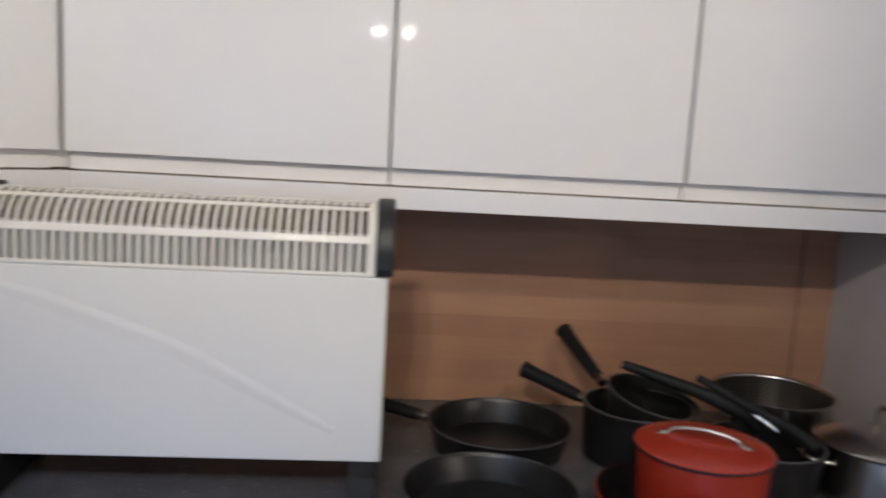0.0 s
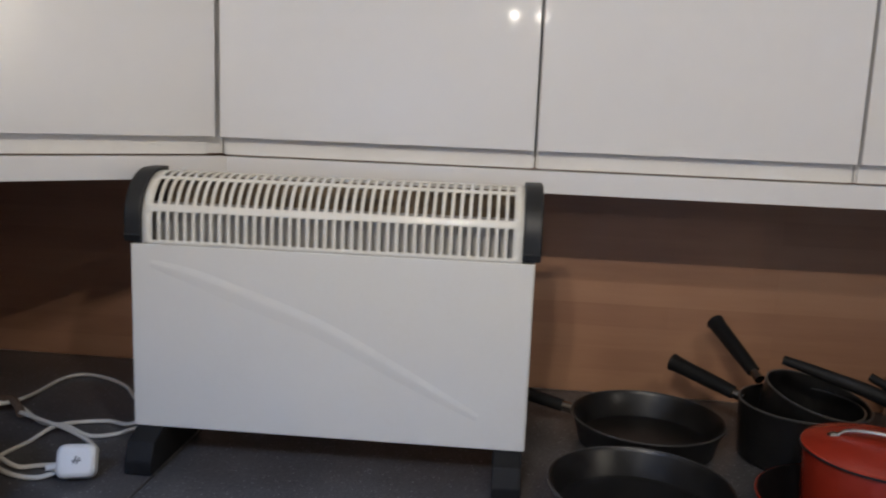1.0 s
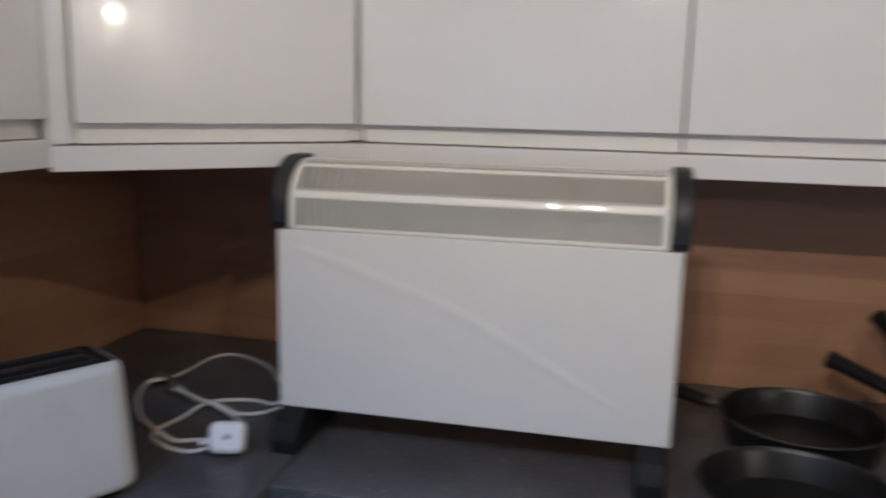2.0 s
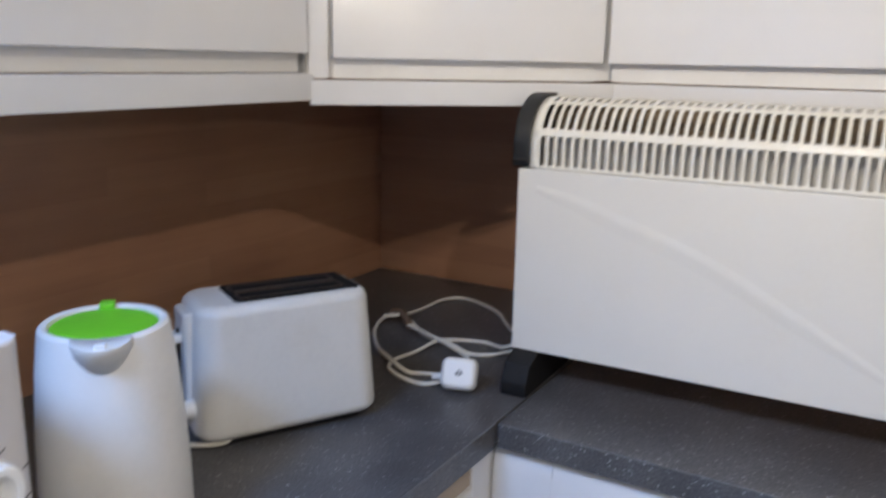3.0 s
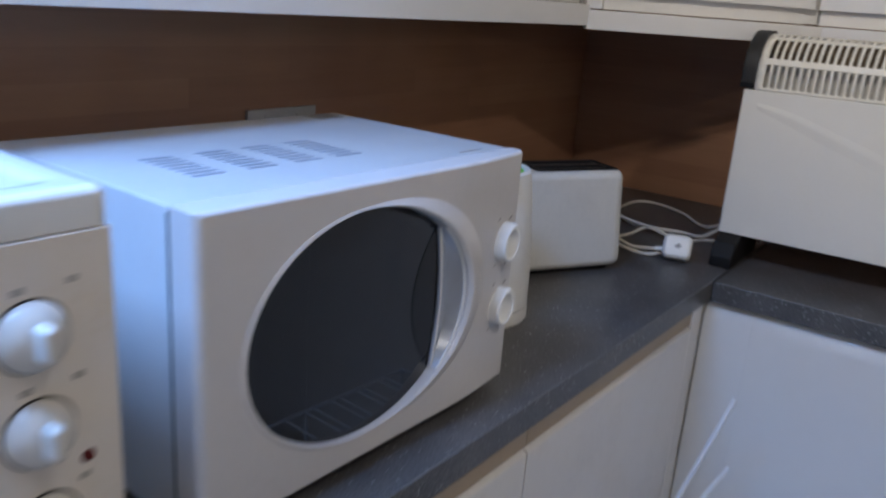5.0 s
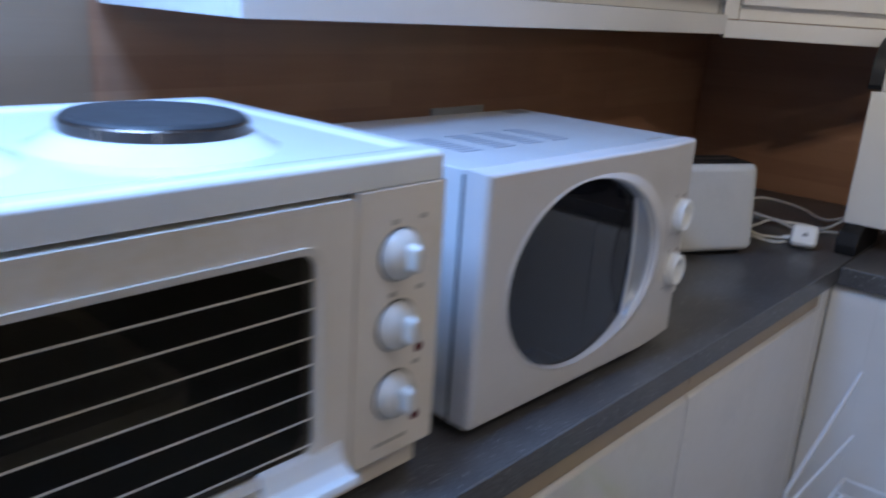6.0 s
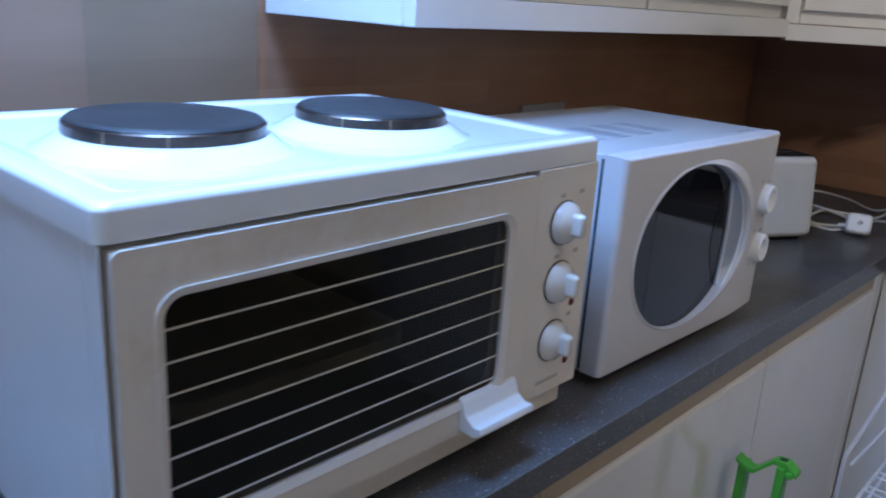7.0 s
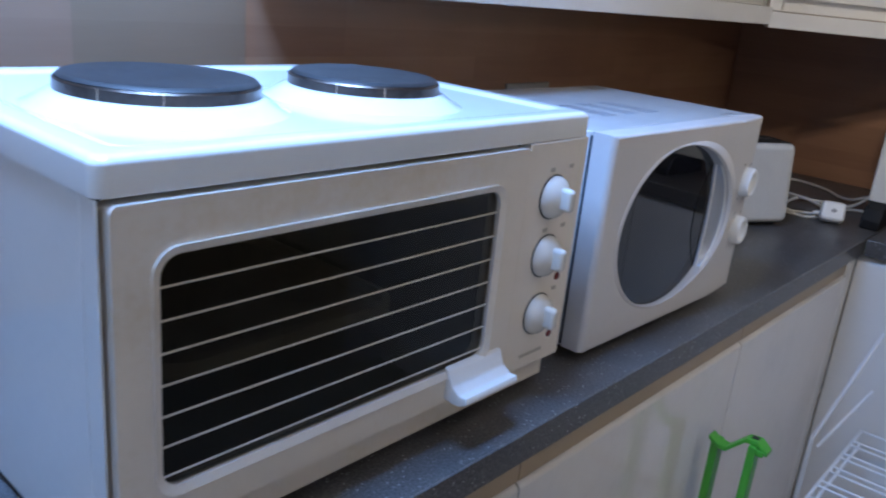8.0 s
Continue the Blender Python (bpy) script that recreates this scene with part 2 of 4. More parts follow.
def tube(points, radius, n=8, smooth=0):
    """A round rod along points; radius may be one number or one for each end."""
    pts = spline(points, smooth) if smooth else [Vector(q) for q in points]
    r0, r1 = radius if isinstance(radius, tuple) else (radius, radius)
    bm, rings = bmesh.new(), []
    side = None
    for i, c in enumerate(pts):
        d = (pts[min(i + 1, len(pts) - 1)] - pts[max(i - 1, 0)]).normalized()
        if side is None:
            side = d.orthogonal().normalized()
        side = (side - d * side.dot(d)).normalized()
        up = d.cross(side)
        r = r0 + (r1 - r0) * i / (len(pts) - 1)
        rings.append([bm.verts.new(c + (side * math.cos(2 * math.pi * k / n) + up * math.sin(2 * math.pi * k / n)) * r) for k in range(n)])
    for a, b in zip(rings, rings[1:]):
        for k in range(n):
            bm.faces.new((a[k], a[(k + 1) % n], b[(k + 1) % n], b[k]))
    bm.faces.new(rings[0][::-1]), bm.faces.new(rings[-1])
    bmesh.ops.recalc_face_normals(bm, faces=bm.faces[:])
    return bm


def prism(points, lo, hi, place):
    """Extrude a flat outline between two depths; place turns (u, v, depth) into a point."""
    bm = bmesh.new()
    a = [bm.verts.new(place(u, v, lo)) for u, v in points]
    b = [bm.verts.new(place(u, v, hi)) for u, v in points]
    bm.faces.new(a), bm.faces.new(b[::-1])
    for i in range(len(points)):
        j = (i + 1) % len(points)
        bm.faces.new((a[i], b[i], b[j], a[j]))
    bmesh.ops.recalc_face_normals(bm, faces=bm.faces[:])
    return bm


def band(outer, inner, lo, hi, place, lip=0.0):
    """A flat ring between two outlines of equal count, with thickness; the inner edge may stand proud by lip."""
    bm = bmesh.new()
    n = len(outer)
    loops = [[bm.verts.new(place(u, v, d)) for u, v in pts] for pts, d in ((outer, lo), (outer, hi), (inner, hi + lip), (inner, lo))]
    for a, b in zip(loops, loops[1:] + loops[:1]):
        for i in range(n):
            j = (i + 1) % n
            bm.faces.new((a[i], a[j], b[j], b[i]))
    bmesh.ops.recalc_face_normals(bm, faces=bm.faces[:])
    return bm


def rrect(u0, u1, v0, v1, r, n=6):
    pts = []
    for cu, cv, a0 in ((u1 - r, v1 - r, 0), (u0 + r, v1 - r, 90), (u0 + r, v0 + r, 180), (u1 - r, v0 + r, 270)):
        for k in range(n + 1):
            a = radians(a0 + 90 * k / n)
            pts.append((cu + r * math.cos(a), cv + r * math.sin(a)))
    return pts


def join(*bms):
    out = bmesh.new()
    for b in bms:
        me = bpy.data.meshes.new("tmp")
        b.to_mesh(me)
        b.free()
        out.from_mesh(me)
        bpy.data.meshes.remove(me)
    return out


def turned(bm, m):
    bmesh.ops.transform(bm, matrix=m, verts=bm.verts[:])
    return bm


def mesh_of(name, bm, material, angle=35):
    me = bpy.data.meshes.new(name)
    bm.to_mesh(me)
    bm.free()
    me.materials.append(material)
    me.shade_smooth()
    me.set_sharp_from_angle(angle=radians(angle))
    return me


def even(ob):
    """Keep broad faces flat where they meet rounded edges."""
    ob.modifiers.new("normals", "WEIGHTED_NORMAL").keep_sharp = True
    return ob


def part(name, bm, material, parent, label=""):
    ob = even(new(name, mesh_of(name, bm, material)))
    ob.parent = parent
    return tagged(ob, label)


def thing(name, label, category, m=None, group=""):
    ob = new(name)
    ob.empty_display_size = 0.05
    if m is not None:
        ob.matrix_world = m
    return tagged(ob, label, category, group)


def solid(name, bm, material, label, category, group="", kind=""):
    return tagged(even(new(name, mesh_of(name, bm, material))), label, category, group, kind)


def structure(name, bm, material, label="", category=""):
    return solid(name, bm, material, label, category, kind="structure")


# ---- room ----
X0, X1, Y0, Y1, CEILING = -0.60, 3.60, -2.60, 0.60, 2.40
WT = 0.90
structure("floor", box(X0 - 0.1, X1 + 0.1, Y0 - 0.1, Y1 + 0.1, -0.1, 0.0), FLOOR, "dark vinyl kitchen floor", "floor")
structure("ceiling", box(X0 - 0.1, X1 + 0.1, Y0 - 0.1, Y1 + 0.1, CEILING, CEILING + 0.1), CEIL, "white painted ceiling", "ceiling")
structure("wall_north", box(X0 - 0.1, X1 + 0.1, Y1, Y1 + 0.1, 0, CEILING), WALL, "painted kitchen wall behind the long worktop", "wall")
structure("wall_west", box(X0 - 0.1, X0, Y0 - 0.1, Y1, 0, CEILING), WALL, "painted kitchen wall behind the appliances", "wall")
structure("wall_east", box(X1, X1 + 0.1, Y0 - 0.1, Y1, 0, CEILING), WALL, "plain painted wall", "wall")
structure("wall_south", box(X0, X1, Y0 - 0.1, Y0, 0, CEILING), WALL, "plain painted wall", "wall")
structure("wall_stub", box(1.396, 1.496, -0.02, Y1, 0, CEILING), GREY_WALL, "pale grey end wall beside the pans", "wall")
# boards behind the worktops
structure("splashback_north", box(X0 + 0.008, 1.326, Y1 - 0.008, Y1, WT, 1.36), WOOD, "brown wood-effect laminate splashback with short staves", "splashback")
structure("splashback_trim", box(1.328, 1.396, Y1 - 0.011, Y1, WT, 1.36), WOOD, "narrow wood-effect laminate end strip", "splashback")
structure("splashback_west", box(X0, X0 + 0.008, -1.153, Y1, WT, 1.36), WOOD, "brown wood-effect laminate splashback with short staves", "splashback")
structure("splashback_pale", box(X0, X0 + 0.010, -1.3949, -1.1535, WT, 2.0), PALE, "pale greyish wood-effect laminate board", "splashback")
structure("splashback_end", box(X0, X0 + 0.0105, -2.3, -1.3951, WT, 2.0), PINK, "pale pinkish wood-effect laminate board", "splashback")

# ---- worktops ----
SKEW = 0.0115  # the west run stands a little out of square


def west_edge(y):
    return SKEW * min(0.0, y)


def flat(u, v, d):
    return (u, v, d)


slab = prism([(X0, -2.3), (west_edge(-2.3) - 0.0012, -2.3), (-0.0012, 0.0), (-0.0012, Y1 - 0.008), (X0, Y1 - 0.008)], WT - 0.036, WT, flat)
bmesh.ops.bevel(slab, geom=slab.edges[:], offset=0.003, segments=2, profile=0.5, affect="EDGES", clamp_overlap=True)
strip = prism([(west_edge(-2.3) - 0.0012, -2.3), (west_edge(-2.3), -2.3), (0.0, 0.0), (-0.0012, 0.0)], WT - 0.0355, WT - 0.0012, flat)
arris = tube([(west_edge(-2.29) - 0.0014, -2.29, WT - 0.0016), (-0.0014, -0.002, WT - 0.0016)], 0.0012, 8)
north_slab, north_strip = box(0.0004, 1.396, 0.0012, Y1 - 0.008, WT - 0.036, WT - 0.0005, 0.003), box(0.0015, 1.396, 0.0, 0.0012, WT - 0.0355, WT - 0.0017, 0.0004)
north_arris = tube([(0.004, 0.0014, WT - 0.0019), (1.394, 0.0014, WT - 0.0019)], 0.0014, 8)
for pieces, label in (((slab, strip, arris), "dark grey speckled laminate worktop under the appliances"), ((north_slab, north_strip, north_arris), "dark grey speckled laminate worktop under heater and pans")):
    top = thing("worktop", label, "worktop", group="worktops")
    part("slab", pieces[0], TOP, top)
    part("edge_strip", pieces[1], TOP, top, "matching laminate front edge")
    part("worn_arris", pieces[2], ARRIS, top, "pale scuffed edge")
part("mitre_joint", tube([(-0.0015, 0.001, WT), (-0.0015, Y1 - 0.012, WT)], 0.0007, 6), ARRIS, top, "thin joint between the two worktops")


# ---- base units ----
def rolled(lo, hi, top, roll=0.018):
    """A door slab whose front turns back over its top in a quarter round."""
    prof = [(0.018, 0.12), (0.0, 0.12), (0.0, top - roll)] + [(0.018 * (1 - math.cos(radians(15 * k))), top - roll + roll * math.sin(radians(15 * k))) for k in range(1, 7)]
    return prism(prof, lo, hi, lambda u, v, d: (d, u, v))


def base_unit(width, label, group, front, strip=None):
    """Front in the plane y = 0 facing -y, from x = 0 to width; rolled top on the door."""
    unit = thing("base_cabinet", label, "cabinet", group=group)
    part("carcass", box(0.0, width, 0.022, 0.54, 0.10, 0.862), CARCASS, unit)
    if strip:
        part("top_rail", box(0.0, width, 0.003, 0.021, 0.8265, 0.8625), strip, unit, "brown rail above the door")
    part("door", rolled(0.0006, width - 0.0006, 0.825 if strip else 0.860, 0.010 if strip else 0.034), front, unit, "glossy white handleless door with a rolled top")
    part("plinth", box(0.0, width, 0.06, 0.08, 0.0, 0.10), CARCASS, unit)
    return unit


LABEL_BASE = "glossy white handleless base cupboard under the dark worktop"
for x, w in ((0.0765, 0.4245), (0.502, 0.50), (1.004, 0.390)):
    base_unit(w, LABEL_BASE, "base cupboards", GLOSS).matrix_world = pose(x, 0.010, 0)
for y, w in ((-0.59, 0.545), (-1.192, 0.600), (-1.794, 0.600), (-2.298, 0.502)):
    base_unit(w, LABEL_BASE, "base cupboards", DULL, CREAM_EDGE).matrix_world = pose(west_edge(y) - 0.010, y, 0, 0, 0, 90 - math.degrees(SKEW))
edge = [(0.018 * (1 - math.cos(radians(15 * k))) + 0.0095, 0.860 - 0.034 + 0.034 * math.sin(radians(15 * k)) + 0.0004) for k in range(1, 7)]
post = thing("corner_post", "white glossy filler posts in the corner of the base cupboards", "post")
part("filler", turned(rolled(-0.008, 0.0768, 0.860, 0.034), pose(0, 0.0105, 0)), GLOSS, post)
# pale line along the joint's bevel, following the rolled top
part("bevel_edge", tube([(0.0768, v, z) for v, z in edge], 0.0014, 8), CARCASS, post, "pale bevel edge over the rolled top")
part("filler", box(-0.042, -0.0105, -0.044, 0.030, 0.10, 0.862, 0.003), GLOSS, post)


# ---- wall units ----
def wall_unit(width, depth, label, doors=1, up=0.0):
    """Front in the plane y = 0 facing -y, from x = 0 to width."""
    unit = thing("wall_cabinet", label, "cabinet", group="wall cupboards")
    part("carcass", box(0.0006, width - 0.0006, 0.0205, depth, 1.339 + up, 2.08), CARCASS, unit)
    part("bottom_rail", box(0.004, width - 0.004, 0.0160, 0.0202, 1.3385 + up, 1.3690 + up, 0.001), CARCASS, unit, "recessed white strip under the door")
    step = width / doors
    for i in range(doors):
        part("door", box(step * i + 0.0022, step * (i + 1) - 0.0022, 0.0, 0.0180, 1.3660 + up * 0.75, 2.08, 0.0012), GLOSS, unit, "plain glossy white door")
    return unit


FRONT_N, FRONT_W = 0.309, -0.300
LABEL_WALL = "glossy white handleless wall cupboard over the worktop"
for x, w in ((0.014, 0.4935), (0.5085, 0.4665), (0.976, 0.419)):
    wall_unit(w, Y1 - FRONT_N - 0.001, LABEL_WALL).matrix_world = pose(x, FRONT_N, 0)
for y, w in ((-0.585, 0.577), (-1.142, 0.556)):
    wall_unit(w, 0.299, LABEL_WALL, up=0.008).matrix_world = pose(FRONT_W, y, 0, 0, 0, 90)
# the unit across the corner
a, b = Vector((FRONT_W, -0.004, 0)), Vector((0.012, FRONT_N, 0))
turn, run = math.degrees(math.atan2(b.y - a.y, b.x - a.x)), (b - a).length
corner = thing("corner_wall_cabinet", "glossy white corner wall cupboard set across the angle", "cabinet", pose(a.x, a.y, 0, 0, 0, turn), "wall cupboards")
part("carcass", turned(prism([(FRONT_W - 0.02, 0.004), (0.010, FRONT_N + 0.026), (0.013, Y1 - 0.002), (X0 + 0.002, Y1 - 0.002), (X0 + 0.002, 0.004)], 1.34, 2.08, lambda u, v, d: (u, v, d)), pose(a.x, a.y, 0, 0, 0, turn).inverted()), CARCASS, corner)
part("bottom_rail", box(0.032, run - 0.010, 0.0155, 0.022, 1.3385, 1.3690, 0.001), CARCASS, corner, "recessed white strip under the door")
part("door", box(0.03, run - 0.004, -0.001, 0.018, 1.3665, 2.08, 0.0015), GLOSS, corner, "plain glossy white door")
part("side_filler", box(-0.004, 0.024, 0.004, 0.02, 1.3385, 2.08, 0.001), GLOSS, corner)

# light rails under the wall units
def rail(p, q, label, z0=1.3025, z1=1.3368):
    d = Vector(q) - Vector(p)
    ob = thing("light_rail", label, "light rail", pose(p[0], p[1], 0, 0, 0, math.degrees(math.atan2(d.y, d.x))), "light rails")
    part("front_board", box(0.0, d.length, 0.0, 0.020, z0, z1, 0.0015), GLOSS, ob)
    part("lower_lip", box(0.001, d.length - 0.001, 0.0205, 0.026, z0 + 0.003, z1, 0.001), CARCASS, ob, "duller backing strip behind the rail")
    return ob


RAIL = "glossy white light rail along the bottom of the cupboards"
rail((0.028, FRONT_N - 0.003), (1.395, FRONT_N - 0.003), RAIL)
rail((FRONT_W + 0.002, -0.009), (0.030, FRONT_N - 0.001), RAIL)
rail((FRONT_W + 0.003, -1.142), (FRONT_W + 0.003, -0.002), RAIL, 1.3085, 1.3455)
rail((X0 + 0.012, -1.142), (FRONT_W - 0.02, -1.142), RAIL, 1.3085, 1.3455)


# ---- socket ----
sock = thing("wall_socket", "brushed steel double wall socket on the wood splashback", "socket", pose(X0 + 0.008, -0.465, 1.108))
part("plate", rbox(0.0, 0.006, -0.073, 0.073, -0.043, 0.043, 0.001, 0.001, 2), SATIN, sock)
for y in (-0.034, 0.034):
    part("insert", box(0.006, 0.0075, y - 0.024, y + 0.024, -0.030, 0.020, 0.0005), SATIN, sock, "steel plug face")
    part("earth_slot", box(0.0074, 0.0079, y - 0.002, y + 0.002, 0.004, 0.013), BLACK, sock)
    part("rocker", box(0.006, 0.009, y - 0.006, y + 0.006, 0.024, 0.034, 0.001), SATIN, sock)


# ---- convector heater ----
heater = thing("convector_heater", "white convector heater with yellowed grille and black end caps", "heater", pose(0.235, 0.1375, WT, 0, 0, 1.3))
HW = 0.280
part("body", rbox(-HW, HW, 0.0, 0.095, 0.057, 0.322, 0.004, 0.002, 3), HEATER, heater)
# pressed swoosh on the front
sw = spline([(-0.250, 0.298, 0), (-0.190, 0.285, 0), (-0.127, 0.264, 0), (-0.009, 0.222, 0), (0.110, 0.161, 0), (0.213, 0.105, 0)], 6)
bm = bmesh.new()
rows = []
for i, c in enumerate(sw):
    d = (sw[min(i + 1, len(sw) - 1)] - sw[max(i - 1, 0)]).normalized()
    w = 0.0082 * math.sin(math.pi * (0.04 + 0.92 * i / (len(sw) - 1))) ** 0.45
    nrm = Vector((-d.y, d.x, 0))
    rows.append([bm.verts.new((c.x + nrm.x * k * w, -h, c.y + nrm.y * k * w)) for k, h in ((-3.0, -0.0002), (-1.8, 0.0004), (-0.9, 0.0009), (-0.4, 0.00085), (0.6, 0.0001), (1.0, -0.0002))])
for r0, r1 in zip(rows, rows[1:]):
    for k in range(5):
        bm.faces.new((r0[k], r0[k + 1], r1[k + 1], r1[k]))
bmesh.ops.recalc_face_normals(bm, faces=bm.faces[:])
part("swoosh", bm, HEATER, heater, "raised curved rib across the front")


def grille_profile(s):
    """Distance along the cover to depth and height: an upright front, a round shoulder, a flat top."""
    up, r = 0.030, 0.066
    arc = r * math.pi / 2
    if s < up:
        return (0.002, 0.322 + s)
    if s < up + arc:
        t = (s - up) / r
        return (0.002 + r * (1 - math.cos(t)), 0.352 + r * math.sin(t))
    return (0.002 + r + s - up - arc, 0.418)


SLOTS, SPAN = 41, 0.502
xs = [-0.262]
for i in range(SLOTS):
    c = -SPAN / 2 + SPAN * (i + 0.5) / SLOTS
    xs += [c - 0.0036, c + 0.0036]
xs.append(0.262)
cuts = [0.0, 0.006, 0.0455, 0.0560, 0.100, 0.107, 0.136, 0.146]
rows_s, closed = [], set()
for k, (lo, hi) in enumerate(zip(cuts, cuts[1:])):
    count = max(2, round((hi - lo) / 0.0035))
    for q in range(count):
        if k % 2 == 0:
            closed.add(len(rows_s))
        rows_s.append(lo + (hi - lo) * q / count)
rows_s.append(cuts[-1])
bm = bmesh.new()
grid = [[bm.verts.new((x, *grille_profile(s))) for x in xs] for s in rows_s]
for j in range(len(rows_s) - 1):
    for i in range(len(xs) - 1):
        if i % 2 == 0 or j in closed:
            bm.faces.new((grid[j][i], grid[j][i + 1], grid[j + 1][i + 1], grid[j + 1][i]))
bmesh.ops.recalc_face_normals(bm, faces=bm.faces[:])
grille = part("grille", bm, GRILLE, heater, "cream slotted outlet grille, slightly yellowed")
thick = grille.modifiers.new("thick", "SOLIDIFY")
thick.thickness, thick.offset = 0.003, 0.0
part("inner_tray", join(box(-0.262, 0.262, 0.030, 0.034, 0.322, 0.378), box(-0.262, 0.262, 0.034, 0.090, 0.322, 0.330)), GALV, heater, "grey sheet metal inside the grille")
# sheet added inside so the upper slots show dark brown
part("back_panel", box(-0.262, 0.262, 0.086, 0.090, 0.331, 0.412), surface("interior_brown", (0.20, 0.145, 0.09), 0.6, vary=0.25, big=14.0), heater, "dark brown sheet behind the grille slots")
for sx in (-1, 1):
    outline = [(0.095, 0.325)] + [(-0.003, 0.325), (-0.006, 0.334)] + [(grille_profile(s)[0] - 0.006 * math.cos(min(s, 0.13) * 11), grille_profile(s)[1] + 0.006 * math.sin(min(s, 0.13) * 11)) for s in rows_s[4:]] + [(0.095, 0.424)]
    lo, hi = sorted((sx * 0.262, sx * 0.287))
    cap = prism(outline, lo, hi, lambda u, v, d: (d, u, v))
    bmesh.ops.bevel(cap, geom=[e for e in cap.edges if abs(e.verts[0].co.x - e.verts[1].co.x) < 1e-6], offset=0.004, segments=3, profile=0.5, affect="EDGES", clamp_overlap=True)
    part("end_cap", cap, DARKGREY, heater, "dark grey plastic end cap")
    foot = prism([(-0.042, 0.0), (-0.042, 0.020), (-0.030, 0.046), (0.002, 0.057), (0.095, 0.057), (0.120, 0.046), (0.135, 0.020), (0.135, 0.0)], sx * 0.256 - 0.020, sx * 0.256 + 0.020, lambda u, v, d: (d, u, v))
    bmesh.ops.bevel(foot, geom=foot.edges[:], offset=0.003, segments=2, profile=0.5, affect="EDGES", clamp_overlap=True)
    part("foot", foot, BLACK, heater, "black plastic foot")
part("bracket", tube([(-0.215, 0.06, 0.058), (-0.215, 0.06, 0.035)], 0.003), STEEL, heater)


# heater cable and plug
cable = thing("power_cable", "coiled white power cable with plug lying on the worktop", "cable")
Z = WT + 0.0045
loop = [(-0.05, 0.262, 0.97), (-0.075, 0.275, 0.935), (-0.107, 0.249, Z + 0.004), (-0.151, 0.259, Z), (-0.190, 0.248, Z), (-0.214, 0.210, Z + 0.006), (-0.226, 0.159, Z), (-0.235, 0.107, Z),
        (-0.220, 0.074, Z), (-0.178, 0.052, Z), (-0.142, 0.052, Z), (-0.118, 0.070, Z + 0.006)]
outer = [(-0.118, 0.094, Z + 0.004), (-0.164, 0.086, Z), (-0.191, 0.078, Z), (-0.234, 0.095, Z + 0.007), (-0.288, 0.141, Z), (-0.340, 0.205, Z), (-0.362, 0.262, Z + 0.004), (-0.345, 0.292, Z + 0.008), (-0.300, 0.262, Z + 0.008),
         (-0.250, 0.232, Z), (-0.196, 0.206, Z + 0.01), (-0.152, 0.198, Z), (-0.116, 0.212, Z), (-0.098, 0.240, Z), (-0.060, 0.262, Z)]
far = [(-0.355, 0.255, Z + 0.012), (-0.331, 0.292, Z + 0.010), (-0.339, 0.367, Z), (-0.338, 0.433, Z), (-0.315, 0.466, Z), (-0.265, 0.457, Z), (-0.206, 0.420, Z), (-0.165, 0.370, Z), (-0.12, 0.310, Z + 0.01), (-0.08, 0.28, Z + 0.03)]
short = [(-0.300, 0.248, Z + 0.009), (-0.240, 0.218, Z + 0.010), (-0.190, 0.196, Z + 0.010), (-0.140, 0.170, Z + 0.006), (-0.112, 0.140, Z + 0.006), (-0.108, 0.104, Z + 0.012)]
for pts in (loop, outer, far, short):
    part("flex", tube(pts, 0.0034, 8, 6), CABLE, cable)
part("tie", tube([(-0.362, 0.296, Z + 0.008), (-0.335, 0.284, Z + 0.013), (-0.310, 0.262, Z + 0.012), (-0.294, 0.246, Z + 0.006)], 0.007, 8, 4), surface("brown_tie", (0.16, 0.11, 0.08), 0.6, vary=0.2), cable, "frayed brown tie round the coil")
plug = thing("plug", "white mains plug standing on edge at the end of its cable", "plug", pose(-0.096, 0.072, WT + 0.0005, 0, 0, 16))
TILT = pose(0, 0, 0.0225, 64, 0, 0)
part("shell", turned(rbox(-0.027, 0.027, -0.024, 0.024, -0.004, 0.020, 0.011, 0.007, 6, 0.002), TILT), WHITE, plug)
part("pin_base", turned(rbox(-0.022, 0.022, -0.020, 0.020, -0.012, -0.003, 0.007, 0.001, 3), TILT), CABLE, plug)
part("flex_sleeve", turned(tube([(-0.024, -0.006, 0.004), (-0.040, -0.008, 0.003)], (0.0052, 0.0040), 12), TILT), WHITE, plug)
part("mark", turned(join(turned(box(-0.0055, 0.0055, -0.001, 0.001, 0.0199, 0.0204), pose(0, 0.001, 0, 0, 0, 70)), turned(box(-0.005, 0.005, -0.001, 0.001, 0.0199, 0.0204), pose(0.004, 0.0, 0, 0, 0, 70)), box(-0.004, 0.008, -0.001, 0.001, 0.0199, 0.0204)), TILT), INK, plug, "small grey printed mark")


